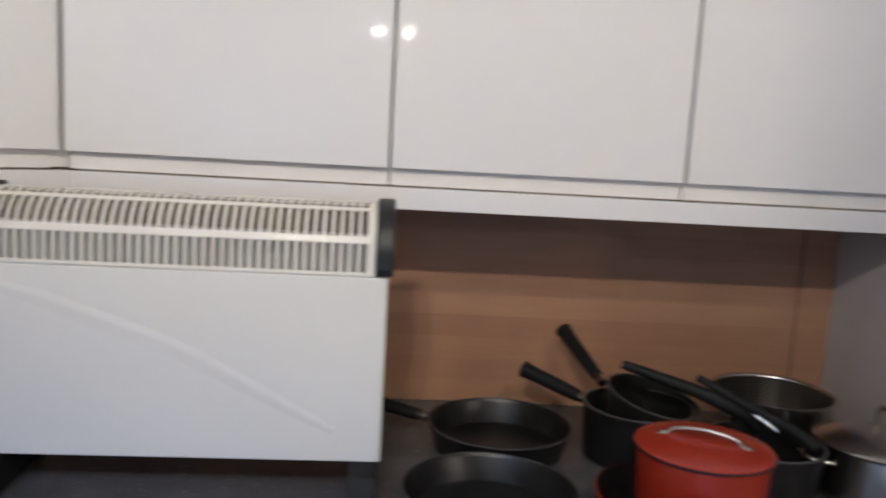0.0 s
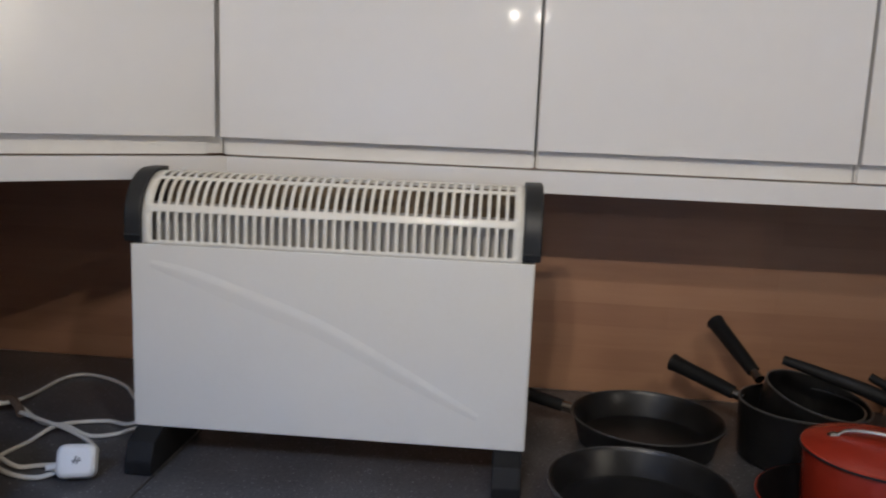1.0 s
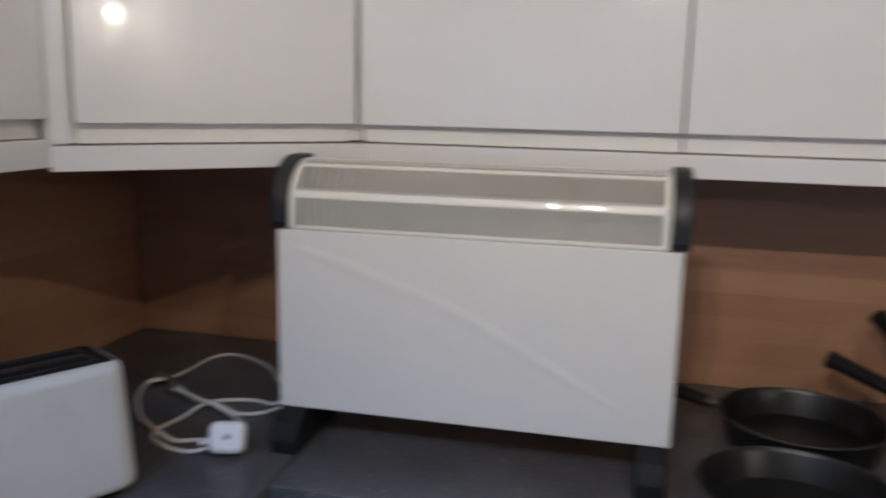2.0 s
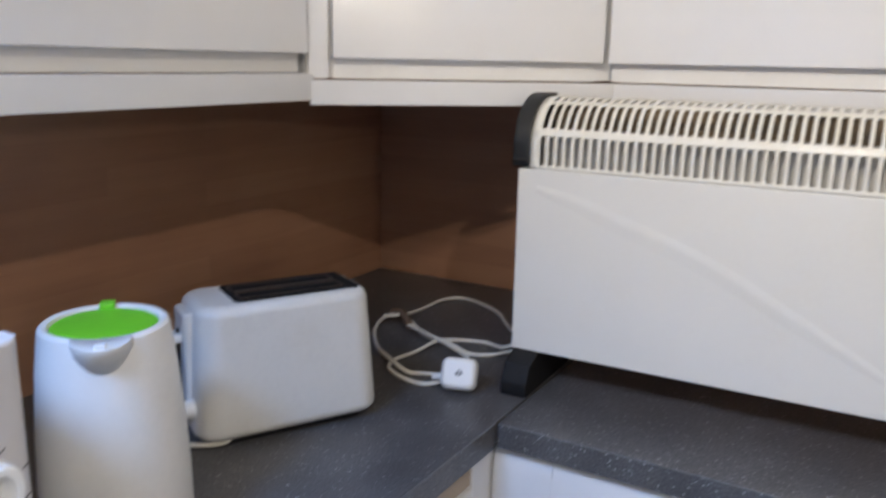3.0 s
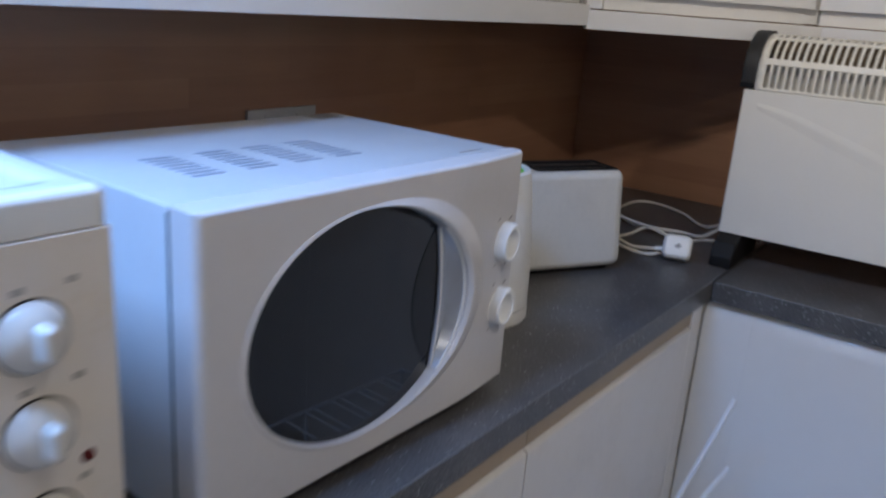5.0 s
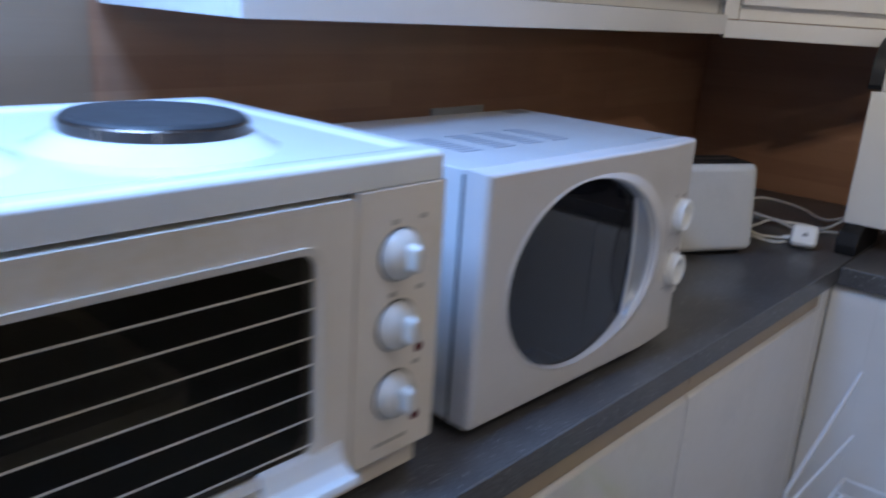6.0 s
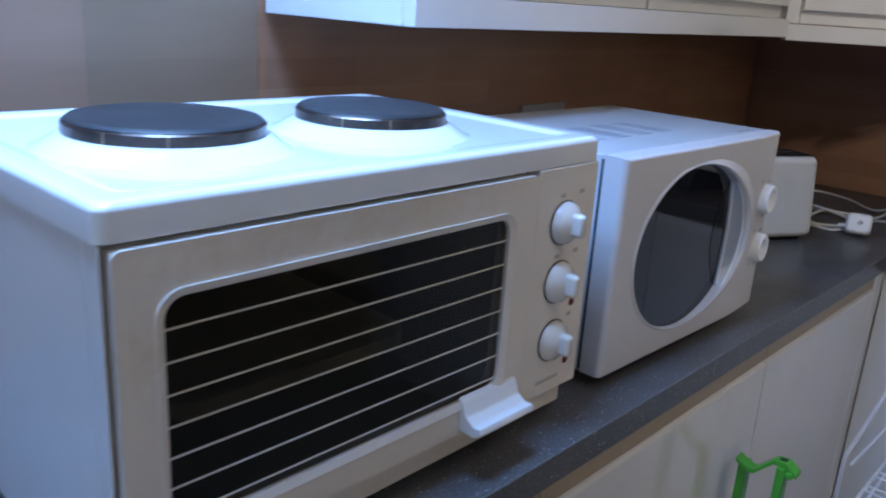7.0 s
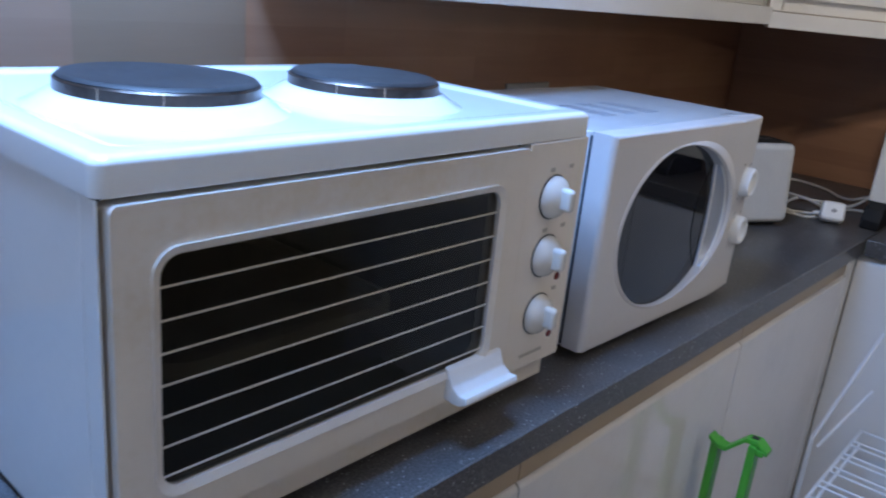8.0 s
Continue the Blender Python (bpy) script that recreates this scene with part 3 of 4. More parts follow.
# ---- toaster ----
toaster = thing("toaster", "white two-slot toaster with dark slots standing in the corner", "toaster", pose(-0.256, -0.137, WT, 0, 0, 61) @ Matrix.Diagonal((1.03, 1.03, 1.05, 1)))
part("base", rbox(-0.100, 0.100, -0.050, 0.050, 0.0, 0.012, 0.02, 0.002), BLACK, toaster)
part("housing", rbox(-0.118, 0.118, -0.064, 0.064, 0.008, 0.168, 0.030, 0.013, 8, 0.009), TOASTER, toaster)
part("slot_plate", rbox(-0.062, 0.098, -0.040, 0.040, 0.1665, 0.1690, 0.008, 0.001), BLACK, toaster, "black plate round the slots")
for y in (-0.017, 0.017):
    part("slot", band(rrect(-0.054, 0.080, y - 0.0125, y + 0.0125, 0.003, 2), rrect(-0.0525, 0.0785, y - 0.011, y + 0.011, 0.002, 2), 0.1690, 0.1702, lambda u, v, d: (u, v, d)), SLOT, toaster, "dark steel edge of a bread slot")
part("divider", box(-0.052, 0.078, -0.0022, 0.0022, 0.1685, 0.1708, 0.0005), SLOT, toaster, "brownish steel strip between the slots")
part("lever_housing", rbox(-0.1200, -0.106, -0.026, 0.026, 0.020, 0.158, 0.006, 0.004, 4), TOASTER, toaster, "raised lever housing at the end")
part("lever_slot", box(-0.1235, -0.118, -0.004, 0.004, 0.045, 0.135, 0.001), DARKGREY, toaster)
part("lever", turned(rbox(-0.134, -0.117, -0.013, 0.013, 0.120, 0.131, 0.004, 0.003), pose(0, 0, 0)), WHITE, toaster)
part("dial", turned(lathe([(0, 0.014), (0.009, 0.014), (0.011, 0.010), (0.012, 0.0), (0, 0.0)], 24), pose(-0.114, -0.030, 0.045, 0, -90, 0)), WHITE, toaster)
solid("toaster_cable", tube([(-0.315, -0.225, WT + 0.05), (-0.330, -0.245, WT + 0.02), (-0.318, -0.262, Z), (-0.290, -0.268, Z), (-0.262, -0.252, Z), (-0.250, -0.235, Z + 0.002), (-0.262, -0.22, Z + 0.006)], 0.003, 8, 6), CABLE, "white toaster cable looped on the worktop", "cable")

# ---- kettle ----
KA = math.degrees(math.atan2(-0.893 + 0.402, 0.428 + 0.226)) - 4
kettle = thing("kettle", "white plastic jug kettle with a bright green lid", "kettle", pose(-0.213, -0.423, WT, 0, 0, KA) @ Matrix.Diagonal((0.93, 0.93, 1.052, 1)))
part("base", lathe([(0, 0.0), (0.076, 0.0), (0.078, 0.003), (0.078, 0.016), (0.0765, 0.0185), (0, 0.0185)]), WHITE, kettle, "white power base")
part("jug", lathe([(0, 0.0195), (0.0760, 0.0195), (0.0772, 0.022), (0.0766, 0.06), (0.0740, 0.11), (0.0690, 0.165), (0.0642, 0.200), (0.0628, 0.206), (0.0600, 0.2085), (0.0545, 0.2075), (0.0525, 0.204), (0.0525, 0.198), (0, 0.198)], 64), WHITE, kettle)
part("lid", lathe([(0.0522, 0.200), (0.0520, 0.2045), (0.049, 0.2065), (0.0, 0.2055)], 48), GREEN, kettle, "bright green lid")
part("lid_tab", rbox(-0.061, -0.046, -0.008, 0.008, 0.200, 0.2125, 0.003, 0.002, 3), GREEN, kettle, "green thumb tab")
bm = bmesh.new()
lips = []
for k in range(13):
    t = -1 + 2 * k / 12
    ang = t * 0.47
    reach = 0.021 * (1 - t * t)
    lips.append([bm.verts.new((r * math.cos(ang), r * math.sin(ang), z)) for r, z in ((0.0600, 0.2086), (0.0625 + reach, 0.2078 - 0.003 * (1 - t * t)), (0.0632 + reach * 0.95, 0.203 - 0.004 * (1 - t * t)), (0.0640, 0.200 - 0.026 * (1 - t * t)))])
for p, q in zip(lips, lips[1:]):
    for k in range(3):
        bm.faces.new((p[k], q[k], q[k + 1], p[k + 1]))
bmesh.ops.recalc_face_normals(bm, faces=bm.faces[:])
part("spout", bm, WHITE, kettle, "white pouring spout").modifiers.new("thick", "SOLIDIFY").thickness = 0.002
part("catch", rbox(0.0700, 0.0790, -0.0055, 0.0055, 0.2020, 0.2085, 0.002, 0.0015, 3), DIAL, kettle, "small white lid catch above the spout")


# ---- microwave ----
micro = thing("microwave_oven", "white microwave oven with an oval dark window and two dials", "microwave", pose(-0.0550, -0.8176, WT, 0, 0, -2.0))
MW, MH0, MH1 = 0.2165, 0.016, 0.285
part("case", rbox(-0.308, -0.0327, -MW + 0.0008, MW - 0.0008, MH0, MH1 - 0.0004, 0.0025, 0.0012, 3), PAINTED, micro, "white enamelled steel case")
# shade between case and front, put in as a dark strip
part("seam", box(-0.0345, -0.0282, -MW + 0.0004, MW - 0.0004, MH0 + 0.003, MH1 - 0.005), surface("seam_shade", (0.05, 0.055, 0.065), 0.7), micro, "dark gap behind the front")
part("top_strip", box(-0.0335, -0.0255, -MW + 0.003, MW - 0.003, MH1 - 0.0049, MH1 - 0.0003), PAINTED, micro)
yz = lambda u, v, d: (d, u, v)
EC, EZ, EA, EB = -0.035, 0.152, 0.139, 0.110
N = 72
def oval(a, b, cu=EC, cv=EZ):
    return [(cu + a * math.cos(2 * math.pi * k / N), cv + b * math.sin(2 * math.pi * k / N)) for k in range(N)]
def oval_box():
    pts = []
    for k in range(N):
        c, s = math.cos(2 * math.pi * k / N), math.sin(2 * math.pi * k / N)
        hu = (MW - EC) if c > 0 else (MW + EC)
        hv = (MH1 - EZ) if s > 0 else (EZ - MH0)
        t = min(hu / abs(c) if abs(c) > 1e-6 else 9, hv / abs(s) if abs(s) > 1e-6 else 9)
        pts.append((EC + c * t, EZ + s * t))
    for corner_u, corner_v in ((-MW, MH0), (-MW, MH1), (MW, MH0), (MW, MH1)):
        i = min(range(N), key=lambda q: (pts[q][0] - corner_u) ** 2 + (pts[q][1] - corner_v) ** 2)
        pts[i] = (corner_u, corner_v)
    return pts
front = band(oval_box(), oval(EA, EB), -0.0302, 0.0, yz)
rim = [e for e in front.edges if all(abs(v.co.x) < 1e-6 for v in e.verts) and all(abs(abs(v.co.y) - MW) < 1e-4 or abs(v.co.z - MH0) < 1e-4 or abs(v.co.z - MH1) < 1e-4 for v in e.verts)]
sides = [e for e in rim if abs(e.verts[0].co.y - e.verts[1].co.y) < 1e-4]
bmesh.ops.bevel(front, geom=sides, offset=0.0085, segments=4, profile=0.5, affect="EDGES", clamp_overlap=True)
level = [e for e in front.edges if all(abs(v.co.x) < 1e-5 for v in e.verts) and (all(abs(v.co.z - MH0) < 1e-4 for v in e.verts) or all(abs(v.co.z - MH1) < 1e-4 for v in e.verts))]
bmesh.ops.bevel(front, geom=level, offset=0.004, segments=3, profile=0.5, affect="EDGES", clamp_overlap=True)
for v in front.verts:
    if v.co.y > 0.12 and v.co.x > -0.017:
        v.co.x = max(-0.0165, v.co.x - 0.010 * ((v.co.y - 0.12) / 0.0965) ** 1.3)
part("front", front, MOULDED, micro, "moulded white front")
part("window", prism(oval(EA + 0.002, EB + 0.002), -0.011, -0.006, yz), SMOKED, micro, "dark smoked oval door glass")
# raised rim, broader on the handle side
bm = bmesh.new()
rings = []
for k in range(N):
    t = 2 * math.pi * k / N
    c, s = math.cos(t), math.sin(t)
    swell = max(0, math.cos(t - 0.12)) ** 1.3
    w, h = 0.0045 + 0.031 * swell, 0.0016 + 0.0125 * swell
    rings.append([bm.verts.new((d, EC + (EA + o) * c, EZ + (EB + o * (0.35 + 0.65 * abs(c))) * s)) for o, d in ((-0.0015, -0.007), (-0.001, h * 0.70), (w * 0.07, h * 0.97), (w * 0.20, h), (w * 0.55, h * 0.66), (w * 0.92, h * 0.26), (w, -0.003 - 0.004 * swell))])
for k in range(N):
    p, q = rings[k], rings[(k + 1) % N]
    for i in range(6):
        bm.faces.new((p[i], q[i], q[i + 1], p[i + 1]))
bmesh.ops.recalc_face_normals(bm, faces=bm.faces[:])
part("window_rim", bm, MOULDED, micro, "raised white oval rim")
# finger recess with a bright lens-shaped pull
lens_out = [(EC + (EA - 0.001) * math.cos(radians(5.4 * k)), EZ + (EB - 0.001) * math.sin(radians(5.4 * k))) for k in range(-8, 9)]
lens_in = [(EC + 0.0990 + 0.008 * (1 - (k / 8) ** 2), EZ + k / 8 * 0.0745) for k in range(8, -9, -1)]
bm = bmesh.new()
pa = [bm.verts.new((0.0045, u, v)) for u, v in lens_out]
pm = [bm.verts.new((-0.0040, u * 0.42 + x * 0.58, (v + y) / 2)) for (u, v), (x, y) in zip(lens_out, lens_in[::-1])]
pb = [bm.verts.new((-0.0030, u, v)) for u, v in lens_in[::-1]]
pc = [bm.verts.new((-0.0070, u - 0.0012, v)) for u, v in lens_in[::-1]]
for r0, r1 in ((pa, pm), (pm, pb), (pb, pc)):
    for i in range(len(r0) - 1):
        bm.faces.new((r0[i], r0[i + 1], r1[i + 1], r1[i]))
bmesh.ops.recalc_face_normals(bm, faces=bm.faces[:])
pull = part("door_pull", bm, surface("silver_pull", (0.42, 0.46, 0.54), 0.32, metal=0.5, vary=0.05), micro, "crescent-shaped pearl grey door pull")
part("bright_edge", tube([(-0.0024, u, v) for u, v in lens_in], 0.0013, 8), WHITE, pull)
part("bright_edge", tube([(0.0048, u - 0.0006, v) for u, v in lens_out], 0.0015, 8), WHITE, pull)
scoop = [(u - 0.002, v) for u, v in lens_in] + [(EC + 0.0970 - 0.030 * (1 - (k / 8) ** 2), EZ + k / 8 * 0.0745) for k in range(-7, 8)]
part("finger_recess", prism(scoop, -0.0068, -0.0054, yz), GLASS_DARK, micro, "dark finger recess beside the pull")
def scooped_dial(n=36):
    """A knob whose face is hollowed to one side, leaving a thick ridge to turn it by."""
    bm, rings = bmesh.new(), []
    for r, z, ox, oy in ((0.0205, 0.0, 0, 0), (0.0200, 0.010, 0, 0), (0.0190, 0.0135, 0, 0), (0.0174, 0.0145, 0.0002, -0.0002), (0.0150, 0.0140, 0.0016, -0.0016), (0.0138, 0.0070, 0.0024, -0.0022), (0.0105, 0.0026, 0.0030, -0.0026), (0.0030, 0.0016, 0.0034, -0.0030)):
        rings.append([bm.verts.new((ox + r * math.cos(2 * math.pi * i / n), oy + r * math.sin(2 * math.pi * i / n), z)) for i in range(n)])
    for a, b in zip(rings, rings[1:]):
        for i in range(n):
            bm.faces.new((a[i], a[(i + 1) % n], b[(i + 1) % n], b[i]))
    bm.faces.new(rings[-1]), bm.faces.new(rings[0][::-1])
    bmesh.ops.recalc_face_normals(bm, faces=bm.faces[:])
    return bm


for kz in (0.188, 0.113):
    part("dial", turned(scooped_dial(), pose(-0.0062, 0.184, kz, 0, 87, 0) @ pose(0, 0, 0, 0, 0, -22) @ Matrix.Diagonal((1.10, 0.82, 1, 1))), DIAL, micro, "white hollow-faced dial")
    for i in range(8):
        t = radians(20 + 45 * i)
        if 0.182 + 0.0295 * math.cos(t) < MW - 0.004:
            part("tick", turned(box(0.0002, 0.0007, -0.0028, 0.0028, -0.0005, 0.0005), pose(-0.0062, 0.182 + 0.0285 * math.cos(t), kz + 0.0285 * math.sin(t), 35, 0, 0)), INK, micro)
vent = mesh_of("vent_slot", box(-0.0026, 0.0026, -0.0155, 0.0155, 0.0, 0.0008), surface("vent_shadow", (0.20, 0.22, 0.26), 0.6), 35)
for y in (-0.133, -0.076, -0.022, 0.031):
    for i in range(8):
        ob = new("vent_slot", vent)
        ob.parent = micro
        ob.location = (-0.174 + 0.0108 * i, y, MH1 - 0.0008)
part("scuff", box(-0.0442, -0.0428, 0.141, 0.179, MH1 - 0.0008, MH1 + 0.0001), INK, micro, "dark scuff mark")
part("badge", box(-0.306, -0.274, 0.160, 0.198, MH1 - 0.0008, MH1 + 0.0001), INK, micro, "faded grey sticker")
for x in (-0.275, -0.06):
    for y in (-0.18, 0.18):
        part("foot", lathe([(0, 0), (0.011, 0), (0.012, 0.017), (0, 0.017)], 16, (x, y, 0)), BLACK, micro)


# ---- mini oven with two hotplates ----
oven = thing("mini_oven", "white table-top oven with two electric hotplates, glass door and three knobs", "oven", pose(-0.066, -1.363, WT, 0, 0, -0.7))
OW = 0.2665
shell = rbox(-0.362, -0.0200, -OW + 0.002, OW - 0.002, 0.006, 0.292, 0.004, 0.002, 3)
bmesh.ops.delete(shell, geom=[f for f in shell.faces if f.normal.x > 0.9], context="FACES")
sheet = part("case", shell, ENAMEL, oven, "white enamelled case").modifiers.new("thick", "SOLIDIFY")
sheet.thickness, sheet.offset = 0.0012, -1.0
hob, loops = bmesh.new(), []
for inset, z, r in ((0.0, 0.2915, 0.010), (0.0, 0.3105, 0.010), (0.0015, 0.3140, 0.010), (0.0045, 0.3160, 0.010), (0.008, 0.3165, 0.010), (0.020, 0.3164, 0.012), (0.024, 0.3158, 0.013), (0.029, 0.3142, 0.014), (0.034, 0.3135, 0.015)):
    loops.append([hob.verts.new((u, v, z)) for u, v in rrect(-0.368 + inset, 0.002 - inset, -OW + inset, OW - inset, r, 6)])
for p, q in zip(loops, loops[1:]):
    for i in range(len(p)):
        hob.faces.new((p[i], p[(i + 1) % len(p)], q[(i + 1) % len(p)], q[i]))
hob.faces.new(loops[-1]), hob.faces.new(loops[0][::-1])
bmesh.ops.recalc_face_normals(hob, faces=hob.faces[:])
part("hob_top", hob, ENAMEL, oven, "glossy white enamel hob top with a raised border")
part("plinth", box(-0.35, -0.012, -OW + 0.008, OW - 0.008, 0.010, 0.040), CREAM, oven, "recessed cream base")
door_u0, door_u1 = -OW + 0.0070, 0.1590
w_u0, w_u1, w_v0, w_v1 = -0.229, 0.121, 0.078, 0.252
n = 6
part("gasket", band(rrect(-OW + 0.0035, OW - 0.009, 0.047, 0.2895, 0.002, n), rrect(w_u0 - 0.008, w_u1 + 0.008, w_v0 - 0.008, w_v1 + 0.008, 0.012, n), -0.0210, -0.0125, yz), BLACK, oven, "dark gap round the door")
part("lining", join(band(rrect(w_u0 - 0.012, w_u1 + 0.012, w_v0 - 0.014, w_v1 + 0.014, 0.014, n), rrect(w_u0 - 0.009, w_u1 + 0.009, w_v0 - 0.011, w_v1 + 0.011, 0.012, n), -0.330, -0.0212, yz), prism(rrect(w_u0 - 0.012, w_u1 + 0.012, w_v0 - 0.014, w_v1 + 0.014, 0.014, n), -0.333, -0.3295, yz)), CAVITY, oven, "dark enamelled oven cavity")
part("baking_tray", join(prism(rrect(-0.290, -0.050, -0.195, 0.045, 0.030, n), 0.128, 0.130, flat), band(rrect(-0.296, -0.044, -0.201, 0.051, 0.034, n), rrect(-0.290, -0.050, -0.195, 0.045, 0.030, n), 0.128, 0.142, flat)), TRAY, oven, "dull tray on the oven shelf")
part("side_flange", box(-0.0205, -0.001, -OW + 0.0018, -OW + 0.0035, 0.040, 0.2905, 0.0005), ENAMEL, oven)
odoor = part("door", band(rrect(door_u0, door_u1, 0.045, 0.2875, 0.006, n), rrect(w_u0, w_u1, w_v0, w_v1, 0.016, n), -0.012, 0.006, yz), CREAM, oven, "cream framed drop-down door")
part("door_lip", band(rrect(w_u0 - 0.0055, w_u1 + 0.0055, w_v0 - 0.0055, w_v1 + 0.0055, 0.020, n), rrect(w_u0 + 0.001, w_u1 - 0.001, w_v0 + 0.001, w_v1 - 0.001, 0.015, n), 0.004, 0.0090, yz, -0.003), CREAM, odoor, "raised pale rim round the glass")
part("glass", prism(rrect(w_u0 - 0.002, w_u1 + 0.002, w_v0 - 0.002, w_v1 + 0.002, 0.016, n), -0.002, 0.001, yz), OVEN_GLASS, odoor, "dark tinted oven glass").visible_shadow = False
wire = mesh_of("guard_wire", tube([(0, w_u0 + 0.001, 0), (0, w_u1 - 0.001, 0)], 0.0009, 6), LINEWHITE)
for i in range(7):
    ob = new("guard_wire", wire)
    ob.parent = odoor
    ob.location = (0.0022, 0, 0.2285 - 0.0236 * i)
handle = prism([(0.000, 0.083), (0.006, 0.080), (0.012, 0.066), (0.022, 0.060), (0.030, 0.061), (0.032, 0.054), (0.022, 0.048), (0.004, 0.049), (0.0, 0.053)], 0.066, 0.147, lambda u, v, d: (u + 0.003, d, v))
bmesh.ops.bevel(handle, geom=handle.edges[:], offset=0.0018, segments=2, profile=0.5, affect="EDGES", clamp_overlap=True)
part("handle", handle, WHITE, odoor, "scooped white door handle")
panel = part("control_panel", rbox(-0.012, 0.003, 0.163, OW - 0.001, 0.040, 0.2905, 0.002, 0.0015, 2), CREAM, oven, "cream control panel")
for kz in (0.232, 0.168, 0.102):
    k = part("knob", turned(lathe([(0, 0), (0.0225, 0), (0.0225, 0.003), (0.0205, 0.0075), (0.0150, 0.0120), (0.0070, 0.0140), (0, 0.0145)], 32), pose(0.003, 0.211, kz, 0, 90, 0)), KNOB, panel, "domed white knob with a finger grip")
    k.parent = oven
    part("grip", turned(rbox(0.006, 0.0255, -0.0056, 0.0056, -0.0115, 0.0125, 0.0045, 0.0052, 4), pose(0.003, 0.211, kz)), KNOB, k, "upright finger grip")
    part("collar", turned(lathe([(0, 0), (0.0238, 0), (0.0238, 0.0012), (0, 0.0012)], 32), pose(0.003, 0.211, kz, 0, 90, 0)), DARKGREY, k)
for kz in (0.139, 0.071):
    part("indicator_lamp", turned(lathe([(0, 0.0015), (0.0040, 0.0012), (0.0048, 0), (0, 0)], 20), pose(0.003, 0.241, kz, 0, 90, 0)), LAMP_RED, oven, "dark red indicator lamp")
for dy, kz in ((0.238, 0.262), (0.238, 0.198), (0.238, 0.126), (0.205, 0.261), (0.205, 0.197)):
    part("print_mark", box(0.003, 0.0034, dy - 0.004, dy + 0.004, kz - 0.0022, kz + 0.0022), surface("faded_print", (0.42, 0.39, 0.35), 0.5), oven)
part("maker_mark", turned(box(0.003, 0.0034, -0.02, 0.02, -0.002, 0.002), pose(0, 0.210, 0.056)), surface("faded_print", (0.45, 0.42, 0.37), 0.5), oven)
for (px, py, r) in ((-0.162, -0.131, 0.0785), (-0.146, 0.077, 0.0725)):
    part("pressed_dish", lathe([(r + 0.030, -0.0045), (r + 0.019, -0.0002), (r + 0.010, 0.0056), (r + 0.004, 0.0088), (r - 0.004, 0.0090), (r - 0.01, 0.006), (0, 0.006)], 64, (px, py, 0.3165)), ENAMEL, oven, "raised enamel ring under the hotplate")
    plate = part("hotplate", lathe([(0, 0.0203), (r * 0.9, 0.0205), (r - 0.003, 0.0198), (r - 0.0005, 0.0175), (r - 0.0005, 0.016), (0, 0.016)], 64, (px, py, 0.3180)), IRON, oven, "dark cast iron hotplate")
    part("hotplate_rim", lathe([(r, 0.017), (r + 0.0015, 0.0155), (r + 0.0015, 0.0065), (r - 0.003, 0.0065), (r - 0.003, 0.017)], 64, (px, py, 0.3180)), RIM, plate, "heat-stained steel rim")
    for ang in (-62, -28):
        part("rim_notch", turned(box(r + 0.0005, r + 0.0019, -0.0005, 0.0005, 0.0068, 0.0160), pose(px, py, 0.3180, 0, 0, ang)), TAN, plate)
for x in (-0.33, -0.05):
    for y in (-0.23, 0.23):
        part("foot", lathe([(0, 0), (0.012, 0), (0.013, 0.024), (0, 0.024)], 16, (x, y, 0)), BLACK, oven)


# ---- pans ----
def pan_wall(r_top, r_base, h, t=0.0025, flare=0.0):
    return [(0, 0.0), (r_base - 0.006, 0.0), (r_base, 0.004), (r_top - flare, h - 0.004), (r_top, h), (r_top - t, h + 0.0005), (r_top - t - flare, h - 0.005), (r_base - 0.002, 0.008), (r_base - 0.012, 0.0045), (0, 0.004)]


def frying_pan(at, r, h, angle, label, rise=0.35, length=0.17):
    pan = thing("frying_pan", label, "frying pan", pose(at[0], at[1], at[2], 0, 0, angle), "black pans")
    part("pan_body", lathe(pan_wall(r, r * 0.88, h, 0.003, 0.004), 64), NONSTICK, pan, "black non-stick pan")
    part("rim", lathe([(r + 0.0002, h - 0.002), (r + 0.0006, h + 0.0006), (r - 0.0007, h + 0.0011), (r - 0.0010, h - 0.001)], 64), WORN, pan, "worn bright rim")
    d = Vector((math.cos(rise), 0, math.sin(rise)))
    p = Vector((r - 0.004, 0, h - 0.016))
    part("ferrule", tube([p, p + d * 0.028], (0.009, 0.0085), 12), STEEL, pan, "steel ferrule")
    part("handle", tube([p + d * 0.026, p + d * (0.03 + length * 0.3), p + d * (0.03 + length * 0.8), p + d * (0.03 + length), p + d * (0.034 + length)], (0.0105, 0.0150), 12, 4), BLACK, pan, "black plastic handle")
    return pan


frying_pan((0.712, 0.352, WT), 0.122, 0.048, 158, "black non-stick frying pan with a handle pointing behind the heater", 0.12)
frying_pan((0.668, 0.100, WT), 0.122, 0.045, -75, "black non-stick frying pan with a worn bright rim", 0.10)


